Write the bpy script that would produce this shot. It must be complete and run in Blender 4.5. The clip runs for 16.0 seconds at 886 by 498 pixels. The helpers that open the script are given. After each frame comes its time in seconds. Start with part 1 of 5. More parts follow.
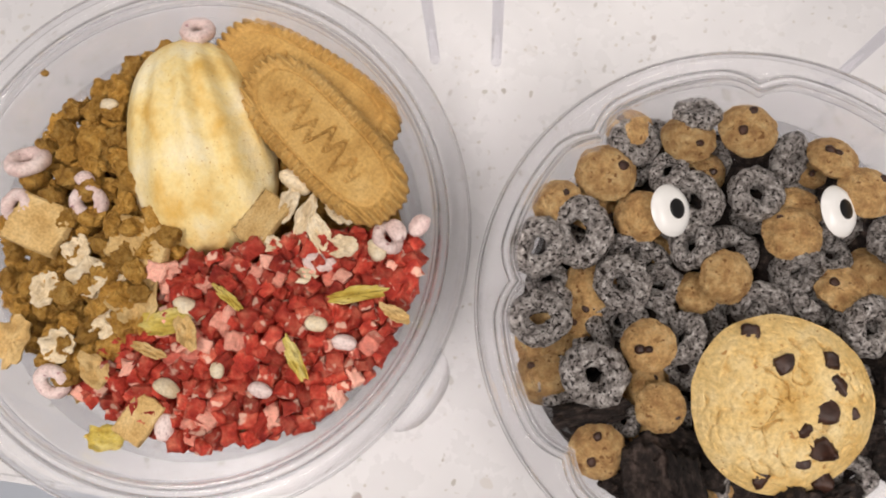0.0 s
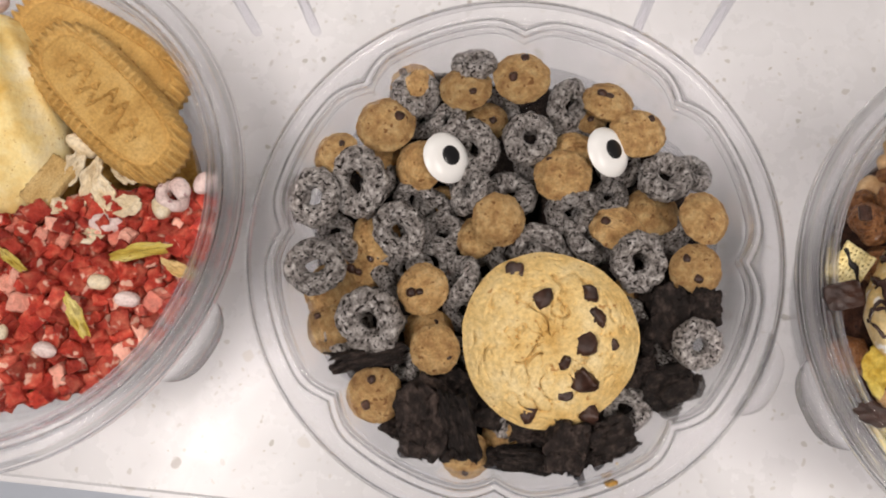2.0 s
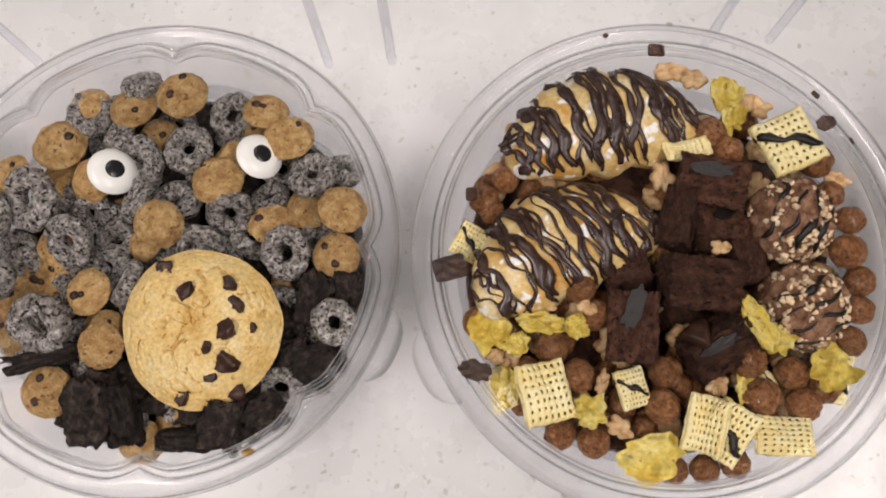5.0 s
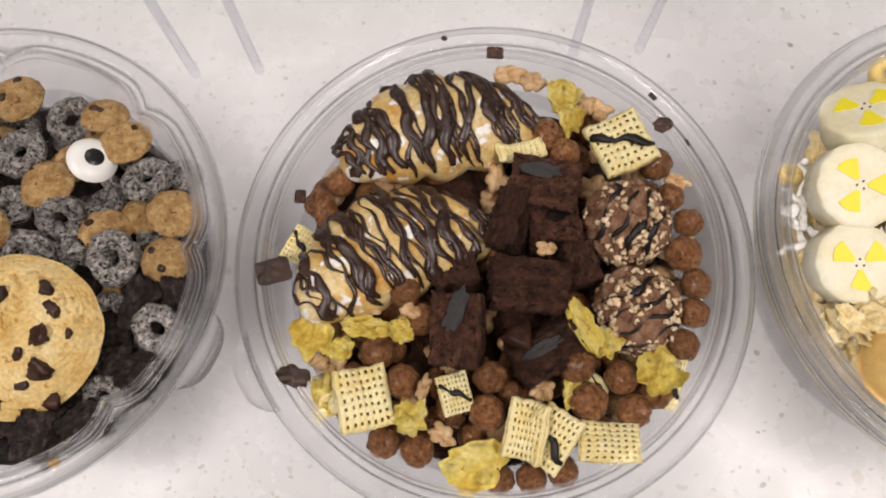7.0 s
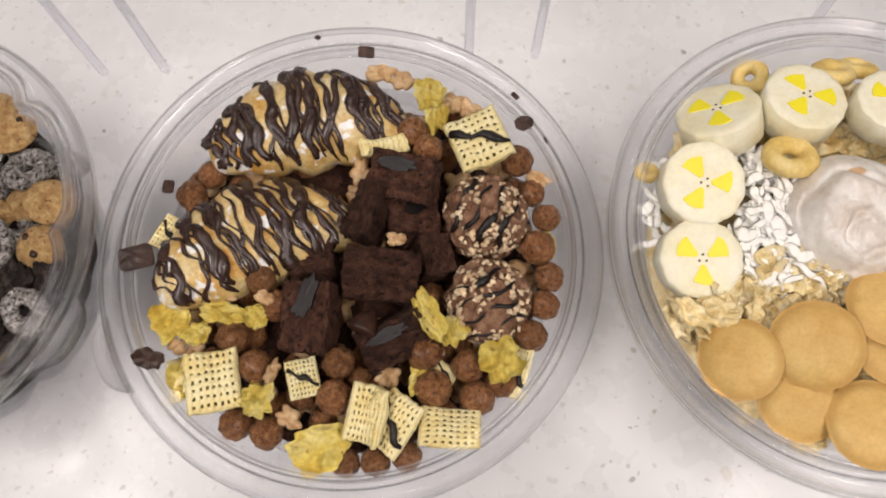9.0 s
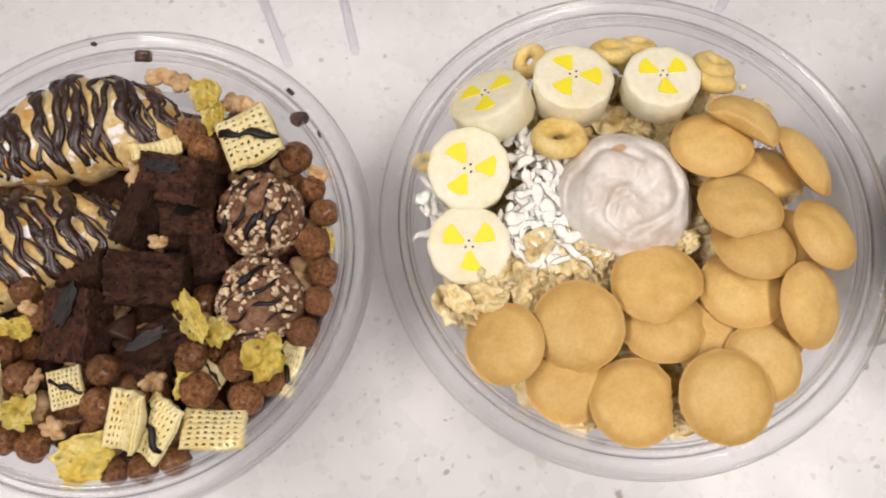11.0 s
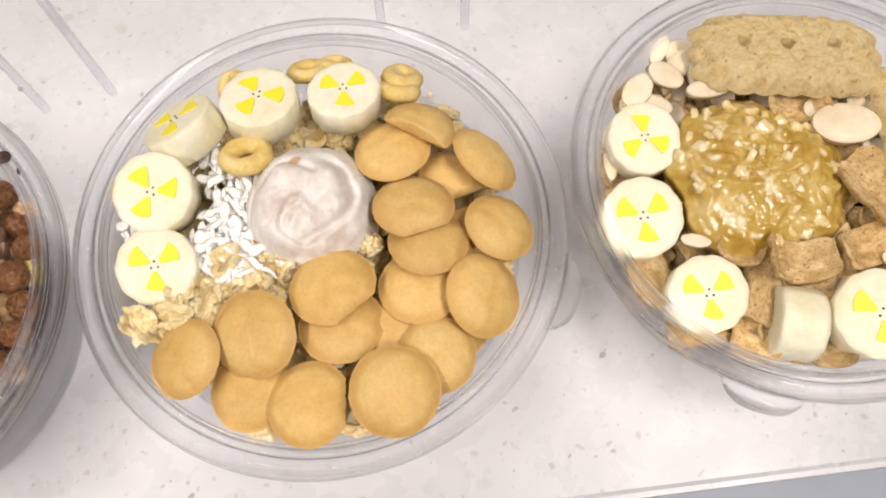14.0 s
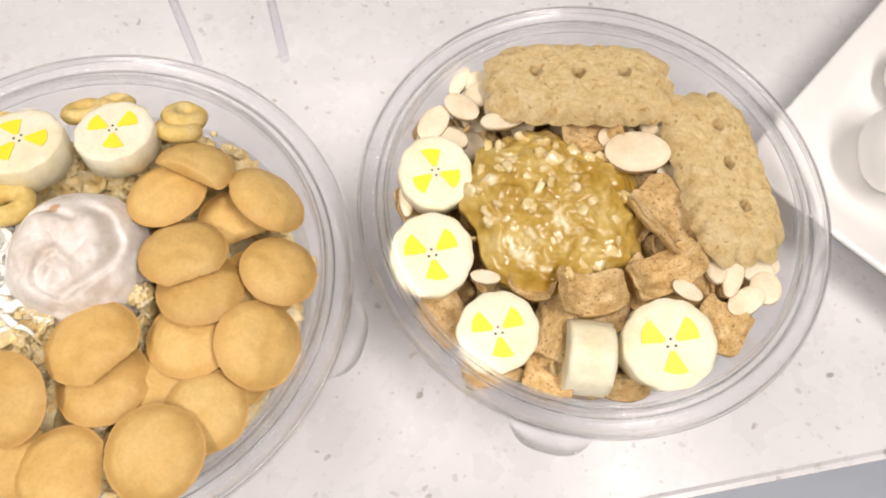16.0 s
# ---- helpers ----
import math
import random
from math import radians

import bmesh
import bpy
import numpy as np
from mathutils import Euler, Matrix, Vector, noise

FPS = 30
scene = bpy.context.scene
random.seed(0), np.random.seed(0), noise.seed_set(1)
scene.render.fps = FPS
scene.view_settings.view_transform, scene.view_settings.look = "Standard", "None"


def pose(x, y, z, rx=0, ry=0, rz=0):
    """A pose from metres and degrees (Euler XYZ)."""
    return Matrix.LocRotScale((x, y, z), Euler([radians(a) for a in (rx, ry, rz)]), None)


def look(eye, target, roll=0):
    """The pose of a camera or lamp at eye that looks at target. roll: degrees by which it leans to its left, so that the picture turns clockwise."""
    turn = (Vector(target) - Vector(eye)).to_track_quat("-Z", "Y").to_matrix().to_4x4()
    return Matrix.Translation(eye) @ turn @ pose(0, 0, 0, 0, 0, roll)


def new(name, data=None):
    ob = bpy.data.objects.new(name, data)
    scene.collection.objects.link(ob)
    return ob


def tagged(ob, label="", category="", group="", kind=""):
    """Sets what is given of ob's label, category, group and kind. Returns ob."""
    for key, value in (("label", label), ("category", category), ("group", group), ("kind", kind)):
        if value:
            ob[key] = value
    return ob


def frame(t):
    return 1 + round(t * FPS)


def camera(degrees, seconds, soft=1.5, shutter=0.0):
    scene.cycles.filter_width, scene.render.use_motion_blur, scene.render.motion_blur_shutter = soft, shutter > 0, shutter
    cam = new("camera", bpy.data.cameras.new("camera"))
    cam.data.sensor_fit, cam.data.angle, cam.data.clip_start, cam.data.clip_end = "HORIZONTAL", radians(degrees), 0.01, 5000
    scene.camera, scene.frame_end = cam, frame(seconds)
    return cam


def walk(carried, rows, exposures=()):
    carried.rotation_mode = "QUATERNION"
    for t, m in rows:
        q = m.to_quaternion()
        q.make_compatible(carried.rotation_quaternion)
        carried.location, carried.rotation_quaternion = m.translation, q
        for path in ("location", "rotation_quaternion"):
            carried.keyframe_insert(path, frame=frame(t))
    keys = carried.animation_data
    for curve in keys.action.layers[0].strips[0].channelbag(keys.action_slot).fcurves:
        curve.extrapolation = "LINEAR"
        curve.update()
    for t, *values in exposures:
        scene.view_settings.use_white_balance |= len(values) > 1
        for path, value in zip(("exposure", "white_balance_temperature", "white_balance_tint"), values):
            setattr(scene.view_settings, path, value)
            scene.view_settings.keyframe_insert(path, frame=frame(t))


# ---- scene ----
cam = camera(60.0, 16.0, soft=1.9)
PATH = [
    (0, (-0.20863, -0.02729, 0.25370), (-0.22352, 0.00872, 0.05753), -15.66),
    (0.5, (-0.19173, -0.02829, 0.25445), (-0.20582, 0.00809, 0.05829), -15.17),
    (1, (-0.17533, -0.03098, 0.25345), (-0.18946, 0.00621, 0.05744), -15.59),
    (1.5, (-0.16112, -0.03509, 0.25167), (-0.17491, 0.00346, 0.05590), -14.93),
    (2, (-0.14904, -0.03906, 0.25076), (-0.16196, 0.00075, 0.05519), -13.47),
    (2.5, (-0.13693, -0.04244, 0.25145), (-0.14952, -0.00125, 0.05615), -12.73),
    (3, (-0.12435, -0.04474, 0.25361), (-0.13645, -0.00220, 0.05856), -12.15),
    (3.5, (-0.10909, -0.04712, 0.25774), (-0.12107, -0.00269, 0.06310), -12.12),
    (4, (-0.09343, -0.04884, 0.26258), (-0.10296, -0.00288, 0.06817), -9.77),
    (4.5, (-0.07720, -0.04823, 0.26700), (-0.08287, -0.00278, 0.07231), -6.32),
    (5, (-0.05994, -0.04863, 0.26791), (-0.06256, -0.00251, 0.07331), -3.32),
    (5.2, (-0.05562, -0.04817, 0.26788), (-0.05641, -0.00234, 0.07321), -1.25),
    (7.3, (-0.00918, -0.05774, 0.25940), (-0.00889, -0.00158, 0.06745), -0.04),
    (7.5, (-0.00642, -0.05872, 0.25927), (-0.00593, -0.00198, 0.06749), 0.32),
    (8, (0.00259, -0.06070, 0.26026), (0.00204, -0.00323, 0.06869), -0.22),
    (8.5, (0.01406, -0.06260, 0.26236), (0.01252, -0.00466, 0.07094), -0.88),
    (9, (0.02862, -0.06456, 0.26427), (0.02650, -0.00575, 0.07312), -1.42),
    (9.5, (0.04569, -0.06482, 0.26544), (0.04382, -0.00611, 0.07426), -1.82),
    (10, (0.06373, -0.06586, 0.26463), (0.06308, -0.00646, 0.07365), -1.78),
    (10.2, (0.06985, -0.06601, 0.26432), (0.06964, -0.00666, 0.07332), -1.73),
    (12.5, (0.12628, -0.07721, 0.25376), (0.12465, -0.01173, 0.06479), -5.55),
    (13, (0.13721, -0.07999, 0.25828), (0.13884, -0.01309, 0.06981), -3.74),
    (13.5, (0.15203, -0.08258, 0.26216), (0.15753, -0.01451, 0.07418), -1.98),
    (14, (0.17238, -0.08551, 0.26277), (0.17922, -0.01569, 0.07547), -2.07),
    (14.5, (0.18984, -0.08466, 0.25972), (0.19984, -0.01420, 0.07280), -0.37),
    (15, (0.20251, -0.08300, 0.25675), (0.21689, -0.01220, 0.07025), 2.39),
    (15.5, (0.21139, -0.08266, 0.25624), (0.23002, -0.01133, 0.07032), 4.79),
    (16, (0.21770, -0.08438, 0.25668), (0.24064, -0.01164, 0.07179), 6.83),
]
EXPOSURES = [(0.0, 0.06), (4.0, 0.0), (8.5, 0.0), (12.5, 0.17), (16.0, 0.31)]
walk(cam, [(t, look(eye, target, roll)) for t, eye, target, roll in PATH], EXPOSURES)

# ---- light: three ceiling panels of the shop, fill bounced off added grey walls ----
world = bpy.data.worlds.new("world")
scene.world = world
world.use_nodes = True
world.node_tree.nodes["Background"].inputs[0].default_value = (0.9, 0.95, 1.0, 1)
world.node_tree.nodes["Background"].inputs[1].default_value = 0.02


def panel_lamp(x, y, z, sx, sy, watts, colour):
    lamp = bpy.data.lights.new("ceiling_lamp", "AREA")
    lamp.shape, lamp.size, lamp.size_y, lamp.energy, lamp.color = "RECTANGLE", sx, sy, watts, colour
    ob = new("ceiling_lamp", lamp)
    ob.matrix_world = pose(x, y, z)
    return tagged(ob, "white rectangular ceiling light panel, switched on", "lamp")


LAMPS = [(-0.75, -0.55, 1.5, 0.24, 1.2, 20.0, (1.0, 0.907, 0.853)),
         (0.75, -0.55, 1.5, 0.24, 1.2, 20.0, (1.0, 0.907, 0.853)),
         (-0.2, 1.0, 1.5, 1.2, 0.24, 7.0, (1.0, 0.912, 0.848))]
for lamp_row in LAMPS:
    panel_lamp(*lamp_row)


# ---- materials ----
def node_mat(name):
    m = bpy.data.materials.new(name)
    m.use_nodes = True
    nt = m.node_tree
    return m, nt, nt.nodes, nt.links, nt.nodes["Principled BSDF"]


def noise_node(nt, coord, scale, detail=4.0, rough=0.6):
    n = nt.nodes.new("ShaderNodeTexNoise")
    n.inputs["Scale"].default_value, n.inputs["Detail"].default_value, n.inputs["Roughness"].default_value = scale, detail, rough
    nt.links.new(coord, n.inputs["Vector"])
    return n.outputs["Fac"]


def ramp_node(nt, fac, stops):
    r = nt.nodes.new("ShaderNodeValToRGB")
    while len(r.color_ramp.elements) < len(stops):
        r.color_ramp.elements.new(0.5)
    for e, (p, c) in zip(r.color_ramp.elements, stops):
        e.position, e.color = p, (*c, 1)
    nt.links.new(fac, r.inputs["Fac"])
    return r.outputs["Color"]


def mix_node(nt, fac, a, b, kind="MIX"):
    m = nt.nodes.new("ShaderNodeMix")
    m.data_type, m.blend_type = "RGBA", kind
    for sock, v in ((m.inputs[0], fac), (m.inputs[6], a), (m.inputs[7], b)):
        if isinstance(v, (int, float)):
            sock.default_value = v
        elif isinstance(v, tuple):
            sock.default_value = (*v, 1)
        else:
            nt.links.new(v, sock)
    return m.outputs[2]


def crumb(name, dark, mid, light, rough=0.75, coarse=90, fine=900, bump=0.35, spread=0.25, sss=0.0, spots=None, coat=0.0, dist=0.0006, grit=1.0, accent=None, edge=None):
    """A baked or dried food surface: colour drifts at a coarse scale, grain at a fine one, each piece a shade of its own."""
    m, nt, nodes, links, bsdf = node_mat(name)
    coord = nodes.new("ShaderNodeTexCoord").outputs["Object"]
    info = nodes.new("ShaderNodeObjectInfo").outputs["Random"]
    shift = nodes.new("ShaderNodeVectorMath")
    shift.operation = "ADD"
    links.new(coord, shift.inputs[0])
    links.new(info, shift.inputs[1])
    vec = shift.outputs[0]
    big = noise_node(nt, vec, coarse, 3)
    col = ramp_node(nt, big, [(0.3, dark), (0.5, mid), (0.7, light)])
    small = noise_node(nt, vec, fine, 5, 0.7)
    grain = ramp_node(nt, small, [(0.3, tuple(1 - g * grit for g in (0.30, 0.32, 0.34))), (0.55, (1, 1, 1)), (0.75, tuple(1 + g * grit for g in (0.14, 0.14, 0.12)))])
    col = mix_node(nt, 1.0, col, grain, "MULTIPLY")
    if spots:
        scale, level, width, colour = spots
        v = noise_node(nt, vec, scale, 2, 0.5)
        mask = ramp_node(nt, v, [(level, (0, 0, 0)), (level + width, (1, 1, 1))])
        col = mix_node(nt, mask, col, colour)
    if accent:
        share, other = accent
        pick = ramp_node(nt, info, [(1 - share, (0, 0, 0)), (1 - share + 0.12, (1, 1, 1))])
        col = mix_node(nt, pick, col, mix_node(nt, 1.0, other, grain, "MULTIPLY"))
    if edge:
        flat = nodes.new("ShaderNodeVectorMath")
        flat.operation, flat.inputs[1].default_value = "MULTIPLY", (1, 1, 0)
        links.new(coord, flat.inputs[0])
        away = nodes.new("ShaderNodeVectorMath")
        away.operation = "LENGTH"
        links.new(flat.outputs[0], away.inputs[0])
        rim = nodes.new("ShaderNodeMapRange")
        rim.inputs[1].default_value, rim.inputs[2].default_value, rim.inputs[4].default_value = edge[0] * 0.74, edge[0] * 1.04, 0.75
        links.new(away.outputs["Value"], rim.inputs[0])
        baked = nodes.new("ShaderNodeMath")
        baked.operation = "MULTIPLY"
        links.new(rim.outputs[0], baked.inputs[0])
        links.new(ramp_node(nt, big, [(0.3, (0.5, 0.5, 0.5)), (0.65, (1, 1, 1))]), baked.inputs[1])
        col = mix_node(nt, baked.outputs[0], col, edge[1])
    tone = nodes.new("ShaderNodeMapRange")
    tone.inputs[3].default_value, tone.inputs[4].default_value = 1 - spread, 1 + spread * 0.6
    links.new(info, tone.inputs[0])
    hsv = nodes.new("ShaderNodeHueSaturation")
    links.new(col, hsv.inputs["Color"])
    links.new(tone.outputs[0], hsv.inputs["Value"])
    links.new(hsv.outputs[0], bsdf.inputs["Base Color"])
    bsdf.inputs["Roughness"].default_value = rough
    bsdf.inputs["Specular IOR Level"].default_value = 0.35
    bsdf.inputs["Coat Weight"].default_value = coat
    bsdf.inputs["Coat Roughness"].default_value = 0.15
    if sss:
        bsdf.inputs["Subsurface Weight"].default_value = sss
        bsdf.inputs["Subsurface Radius"].default_value = (0.003, 0.002, 0.001)
        bsdf.inputs["Subsurface Scale"].default_value = 1.0
    b = nodes.new("ShaderNodeBump")
    b.inputs["Strength"].default_value, b.inputs["Distance"].default_value = bump, dist
    links.new(small, b.inputs["Height"])
    links.new(b.outputs[0], bsdf.inputs["Normal"])
    return m


def quartz_mat():
    m, nt, nodes, links, bsdf = node_mat("white_speckled_quartz")
    coord = nodes.new("ShaderNodeTexCoord").outputs["Object"]
    col = ramp_node(nt, noise_node(nt, coord, 14, 4), [(0.3, (0.565, 0.565, 0.58)), (0.7, (0.655, 0.655, 0.67))])
    warp = nodes.new("ShaderNodeTexNoise")
    warp.inputs["Scale"].default_value = 160
    links.new(coord, warp.inputs["Vector"])
    bent = nodes.new("ShaderNodeMix")
    bent.data_type = "VECTOR"
    bent.inputs[0].default_value = 0.006
    links.new(coord, bent.inputs[4])
    links.new(warp.outputs["Color"], bent.inputs[5])
    for scale, size, share, tint in ((120, 0.11, 0.76, (0.30, 0.285, 0.27)), (200, 0.17, 0.74, (0.36, 0.34, 0.31)), (330, 0.2, 0.66, (0.46, 0.44, 0.41)), (75, 0.07, 0.78, (0.27, 0.235, 0.21)), (90, 0.17, 0.80, (0.52, 0.50, 0.48))):
        v = nodes.new("ShaderNodeTexVoronoi")
        v.inputs["Scale"].default_value = scale
        links.new(bent.outputs[1], v.inputs["Vector"])
        near = ramp_node(nt, v.outputs["Distance"], [(size, (1, 1, 1)), (size + 0.05, (0, 0, 0))])
        sep = nodes.new("ShaderNodeSeparateColor")
        links.new(v.outputs["Color"], sep.inputs[0])
        pick = ramp_node(nt, sep.outputs[0], [(share, (0, 0, 0)), (1.0, (0.9, 0.9, 0.9))])
        col = mix_node(nt, mix_node(nt, 1.0, near, pick, "MULTIPLY"), col, tint)
    links.new(col, bsdf.inputs["Base Color"])
    rough = ramp_node(nt, noise_node(nt, coord, 60, 5), [(0.3, (0.22, 0.22, 0.22)), (0.7, (0.34, 0.34, 0.34))])
    links.new(rough, bsdf.inputs["Roughness"])
    return m


def clear_plastic(name, tint=(0.985, 0.985, 0.992), ior=1.4, body=0.3):
    """Clear moulded plastic: bends light at its ribs and lips, faintly uneven."""
    m, nt, nodes, links, bsdf = node_mat(name)
    bsdf.inputs["Base Color"].default_value = (*tint, 1)
    bsdf.inputs["Transmission Weight"].default_value = 1.0
    bsdf.inputs["IOR"].default_value = ior
    bsdf.inputs["Roughness"].default_value = 0.03
    coord = nodes.new("ShaderNodeTexCoord").outputs["Object"]
    b = nodes.new("ShaderNodeBump")
    b.inputs["Strength"].default_value, b.inputs["Distance"].default_value = 0.05, 0.0005
    links.new(noise_node(nt, coord, 90, 2), b.inputs["Height"])
    links.new(b.outputs[0], bsdf.inputs["Normal"])
    clear = nodes.new("ShaderNodeBsdfTransparent")
    clear.inputs[0].default_value = (*tint, 1)
    mix = nodes.new("ShaderNodeMixShader")
    mix.inputs[0].default_value = body
    links.new(clear.outputs[0], mix.inputs[1])
    links.new(bsdf.outputs[0], mix.inputs[2])
    links.new(mix.outputs[0], nodes["Material Output"].inputs[0])
    return m


def painted(name, colour, rough=0.5, scale=8, bump=0.1):
    m, nt, nodes, links, bsdf = node_mat(name)
    coord = nodes.new("ShaderNodeTexCoord").outputs["Object"]
    n = noise_node(nt, coord, scale, 5)
    lo = tuple(c * 0.93 for c in colour)
    links.new(ramp_node(nt, n, [(0.3, lo), (0.7, colour)]), bsdf.inputs["Base Color"])
    bsdf.inputs["Roughness"].default_value = rough
    b = nodes.new("ShaderNodeBump")
    b.inputs["Strength"].default_value, b.inputs["Distance"].default_value = bump, 0.0005
    links.new(noise_node(nt, coord, scale * 40, 3), b.inputs["Height"])
    links.new(b.outputs[0], bsdf.inputs["Normal"])
    return m


QUARTZ = quartz_mat()
PLASTIC = clear_plastic("clear_plastic", body=0.2)
PLASTIC_RIM = clear_plastic("clear_ribbed_plastic", body=0.45)
# mid grey, chosen so the unseen walls and ceiling bounce little fill
ROOM_GREY = painted("dim_room_grey", (0.23, 0.23, 0.228), 0.6)
FLOOR_PAINT = painted("pale_blue_grey_floor", (0.72, 0.78, 0.88), 0.45)
PORCELAIN = painted("white_porcelain", (0.82, 0.81, 0.79), 0.15)
ACRYLIC = clear_plastic("lilac_tinted_acrylic", (0.91, 0.91, 0.94), body=0.22)


# ---- mesh helpers ----
def finish(bm, smooth=True):
    bmesh.ops.recalc_face_normals(bm, faces=bm.faces)
    me = bpy.data.meshes.new("mesh")
    bm.to_mesh(me)
    bm.free()
    if smooth:
        me.shade_smooth()
    return me


def part(name, bm, material, parent=None, label="", m=None, smooth=True):
    me = bm if isinstance(bm, bpy.types.Mesh) else finish(bm, smooth)
    if not me.materials:
        me.materials.append(material)
    me.name = name
    ob = new(name, me)
    if parent is not None:
        ob.parent = parent
    if m is not None:
        ob.matrix_basis = m
    return tagged(ob, label)


def block(x0, y0, z0, x1, y1, z1):
    bm = bmesh.new()
    bmesh.ops.create_cube(bm, size=1, matrix=Matrix.Translation(((x0 + x1) / 2, (y0 + y1) / 2, (z0 + z1) / 2)) @ Matrix.Diagonal((x1 - x0, y1 - y0, z1 - z0, 1)))
    return bm


def sweep_round(profile, n=96, warp=None):
    """Turns a closed profile of (radius, height) round the z axis; warp(r, z, a) moves a point."""
    bm = bmesh.new()
    rings = []
    for i in range(n):
        a = 2 * math.pi * i / n
        row = []
        for r, z in profile:
            if warp:
                r, z = warp(r, z, a)
            row.append(bm.verts.new((r * math.cos(a), r * math.sin(a), z)))
        rings.append(row)
    k = len(profile)
    for i in range(n):
        for j in range(k):
            bm.faces.new((rings[i][j], rings[(i + 1) % n][j], rings[(i + 1) % n][(j + 1) % k], rings[i][(j + 1) % k]))
    return bm


def dome(rim, top, under, na=40, nr=10):
    """A closed lump over a polar grid: rim(a) is the outline's radius, top(s, a) and under(s, a) the heights at the share s of it."""
    bm = bmesh.new()
    sheets = []
    for f in (top, under):
        mid = bm.verts.new((0, 0, f(0.0, 0.0)))
        rows = []
        for j in range(1, nr + 1):
            s = math.sin(j / nr * math.pi / 2) if nr > 6 else j / nr
            if j == nr and f is under:
                rows.append(sheets[0][1][-1])
                continue
            rows.append([bm.verts.new((rim(a) * s * math.cos(a), rim(a) * s * math.sin(a), f(s, a))) for a in (2 * math.pi * i / na for i in range(na))])
        sheets.append((mid, rows))
    for mid, rows in sheets:
        for i in range(na):
            bm.faces.new((mid, rows[0][i], rows[0][(i + 1) % na]))
            for j in range(nr - 1):
                bm.faces.new((rows[j][i], rows[j + 1][i], rows[j + 1][(i + 1) % na], rows[j][(i + 1) % na]))
    return bm


def rumple(bm, amount, scale, seed=0):
    """Pushes the points of a mesh about by noise, in metres."""
    off = Vector((seed * 7.31, seed * 3.17, seed * 1.93))
    for v in bm.verts:
        v.co += noise.noise_vector(v.co * scale + off) * amount
    return bm


def tube(points, radius, n=8, flat=1.0):
    """A round bar with closed ends along points."""
    bm = bmesh.new()
    rings = []
    pts = [Vector(p) for p in points]
    for i, p in enumerate(pts):
        d = (pts[min(i + 1, len(pts) - 1)] - pts[max(i - 1, 0)]).normalized()
        side = d.cross(Vector((0, 0, 1)))
        if side.length < 1e-3:
            side = Vector((1, 0, 0))
        side.normalize()
        up = side.cross(d)
        r = radius(i / (len(pts) - 1)) if callable(radius) else radius
        rings.append([bm.verts.new(p + side * math.cos(2 * math.pi * k / n) * r + up * math.sin(2 * math.pi * k / n) * r * flat) for k in range(n)])
    for a, b in zip(rings, rings[1:]):
        for k in range(n):
            bm.faces.new((a[k], a[(k + 1) % n], b[(k + 1) % n], b[k]))
    bm.faces.new(rings[0])
    bm.faces.new(rings[-1][::-1])
    return bm


# ---- the counter and the shop round it ----
counter = tagged(new("counter"), "white quartz counter with grey specks", "counter", kind="structure")
slab = bmesh.new()
front = [(-2.0, -0.0545), (2.0, -0.1035)]
ring = [slab.verts.new((x, y, 0)) for x, y in (front[0], front[1], (2.0, 0.62), (-2.0, 0.62))]
face = slab.faces.new(ring)
low = bmesh.ops.extrude_face_region(slab, geom=[face])
bmesh.ops.translate(slab, vec=(0, 0, -0.03), verts=[v for v in low["geom"] if isinstance(v, bmesh.types.BMVert)])
bmesh.ops.bevel(slab, geom=[e for e in slab.edges if abs(e.verts[0].co.z) < 1e-6 and abs(e.verts[1].co.z) < 1e-6], offset=0.003, segments=3, affect="EDGES")
part("worktop", slab, QUARTZ, counter, smooth=False)
part("base_cabinet", block(-1.9, 0.0, -0.86, 1.9, 0.6, -0.0305), ROOM_GREY, counter, "pale grey painted cabinet front", smooth=False)
# walls and ceiling are unseen, added to close the room and limit fill
for nm, b, mt, lb in (("floor", (-2.6, -2.6, -0.92, 2.6, 1.4, -0.86), FLOOR_PAINT, "pale blue-grey floor"),
                      ("ceiling", (-2.6, -2.6, 1.62, 2.6, 1.4, 1.68), ROOM_GREY, "unseen grey ceiling, added to limit the fill light"),
                      ("wall_north", (-2.6, 1.4, -0.92, 2.6, 1.5, 1.68), ROOM_GREY, "unseen grey wall, added to limit the fill light"),
                      ("wall_south", (-2.6, -2.7, -0.92, 2.6, -2.6, 1.68), ROOM_GREY, "unseen grey wall, added to limit the fill light"),
                      ("wall_east", (2.6, -2.7, -0.92, 2.7, 1.5, 1.68), ROOM_GREY, "unseen grey wall, added to limit the fill light"),
                      ("wall_west", (-2.7, -2.7, -0.92, -2.6, 1.5, 1.68), ROOM_GREY, "unseen grey wall, added to limit the fill light")):
    tagged(part(nm, block(*b), mt, smooth=False), lb, nm.split("_")[0], kind="structure")

# ---- clear bowls ----
BOWLS = [(-0.2925, 0.0070, 0.0760), (-0.1444, 0.0028, 0.0698), (0.0, 0.0, 0.0719), (0.1457, 0.0044, 0.0724), (0.2901, 0.0028, 0.0699)]
INSIDE = [(0, 3), (49, 3), (53, 4.5), (55.5, 8), (59, 25), (60.8, 40), (61.2, 46), (61.5, 50), (61.7, 53), (62, 55.4), (62.5, 56.4), (63.3, 56.5), (63.9, 55.4), (64.1, 53.6), (64.5, 52.8),
          (65.1, 52.9), (65.5, 53.9), (66, 54.2), (66.5, 53.5), (67.2, 53), (68.8, 53.6), (70, 54.6), (70.7, 55.1), (71.3, 54.9), (71.6, 54), (71.4, 51.8)]


WALL, RIM = INSIDE[:9], [(61.75, 53.1)] + INSIDE[9:]


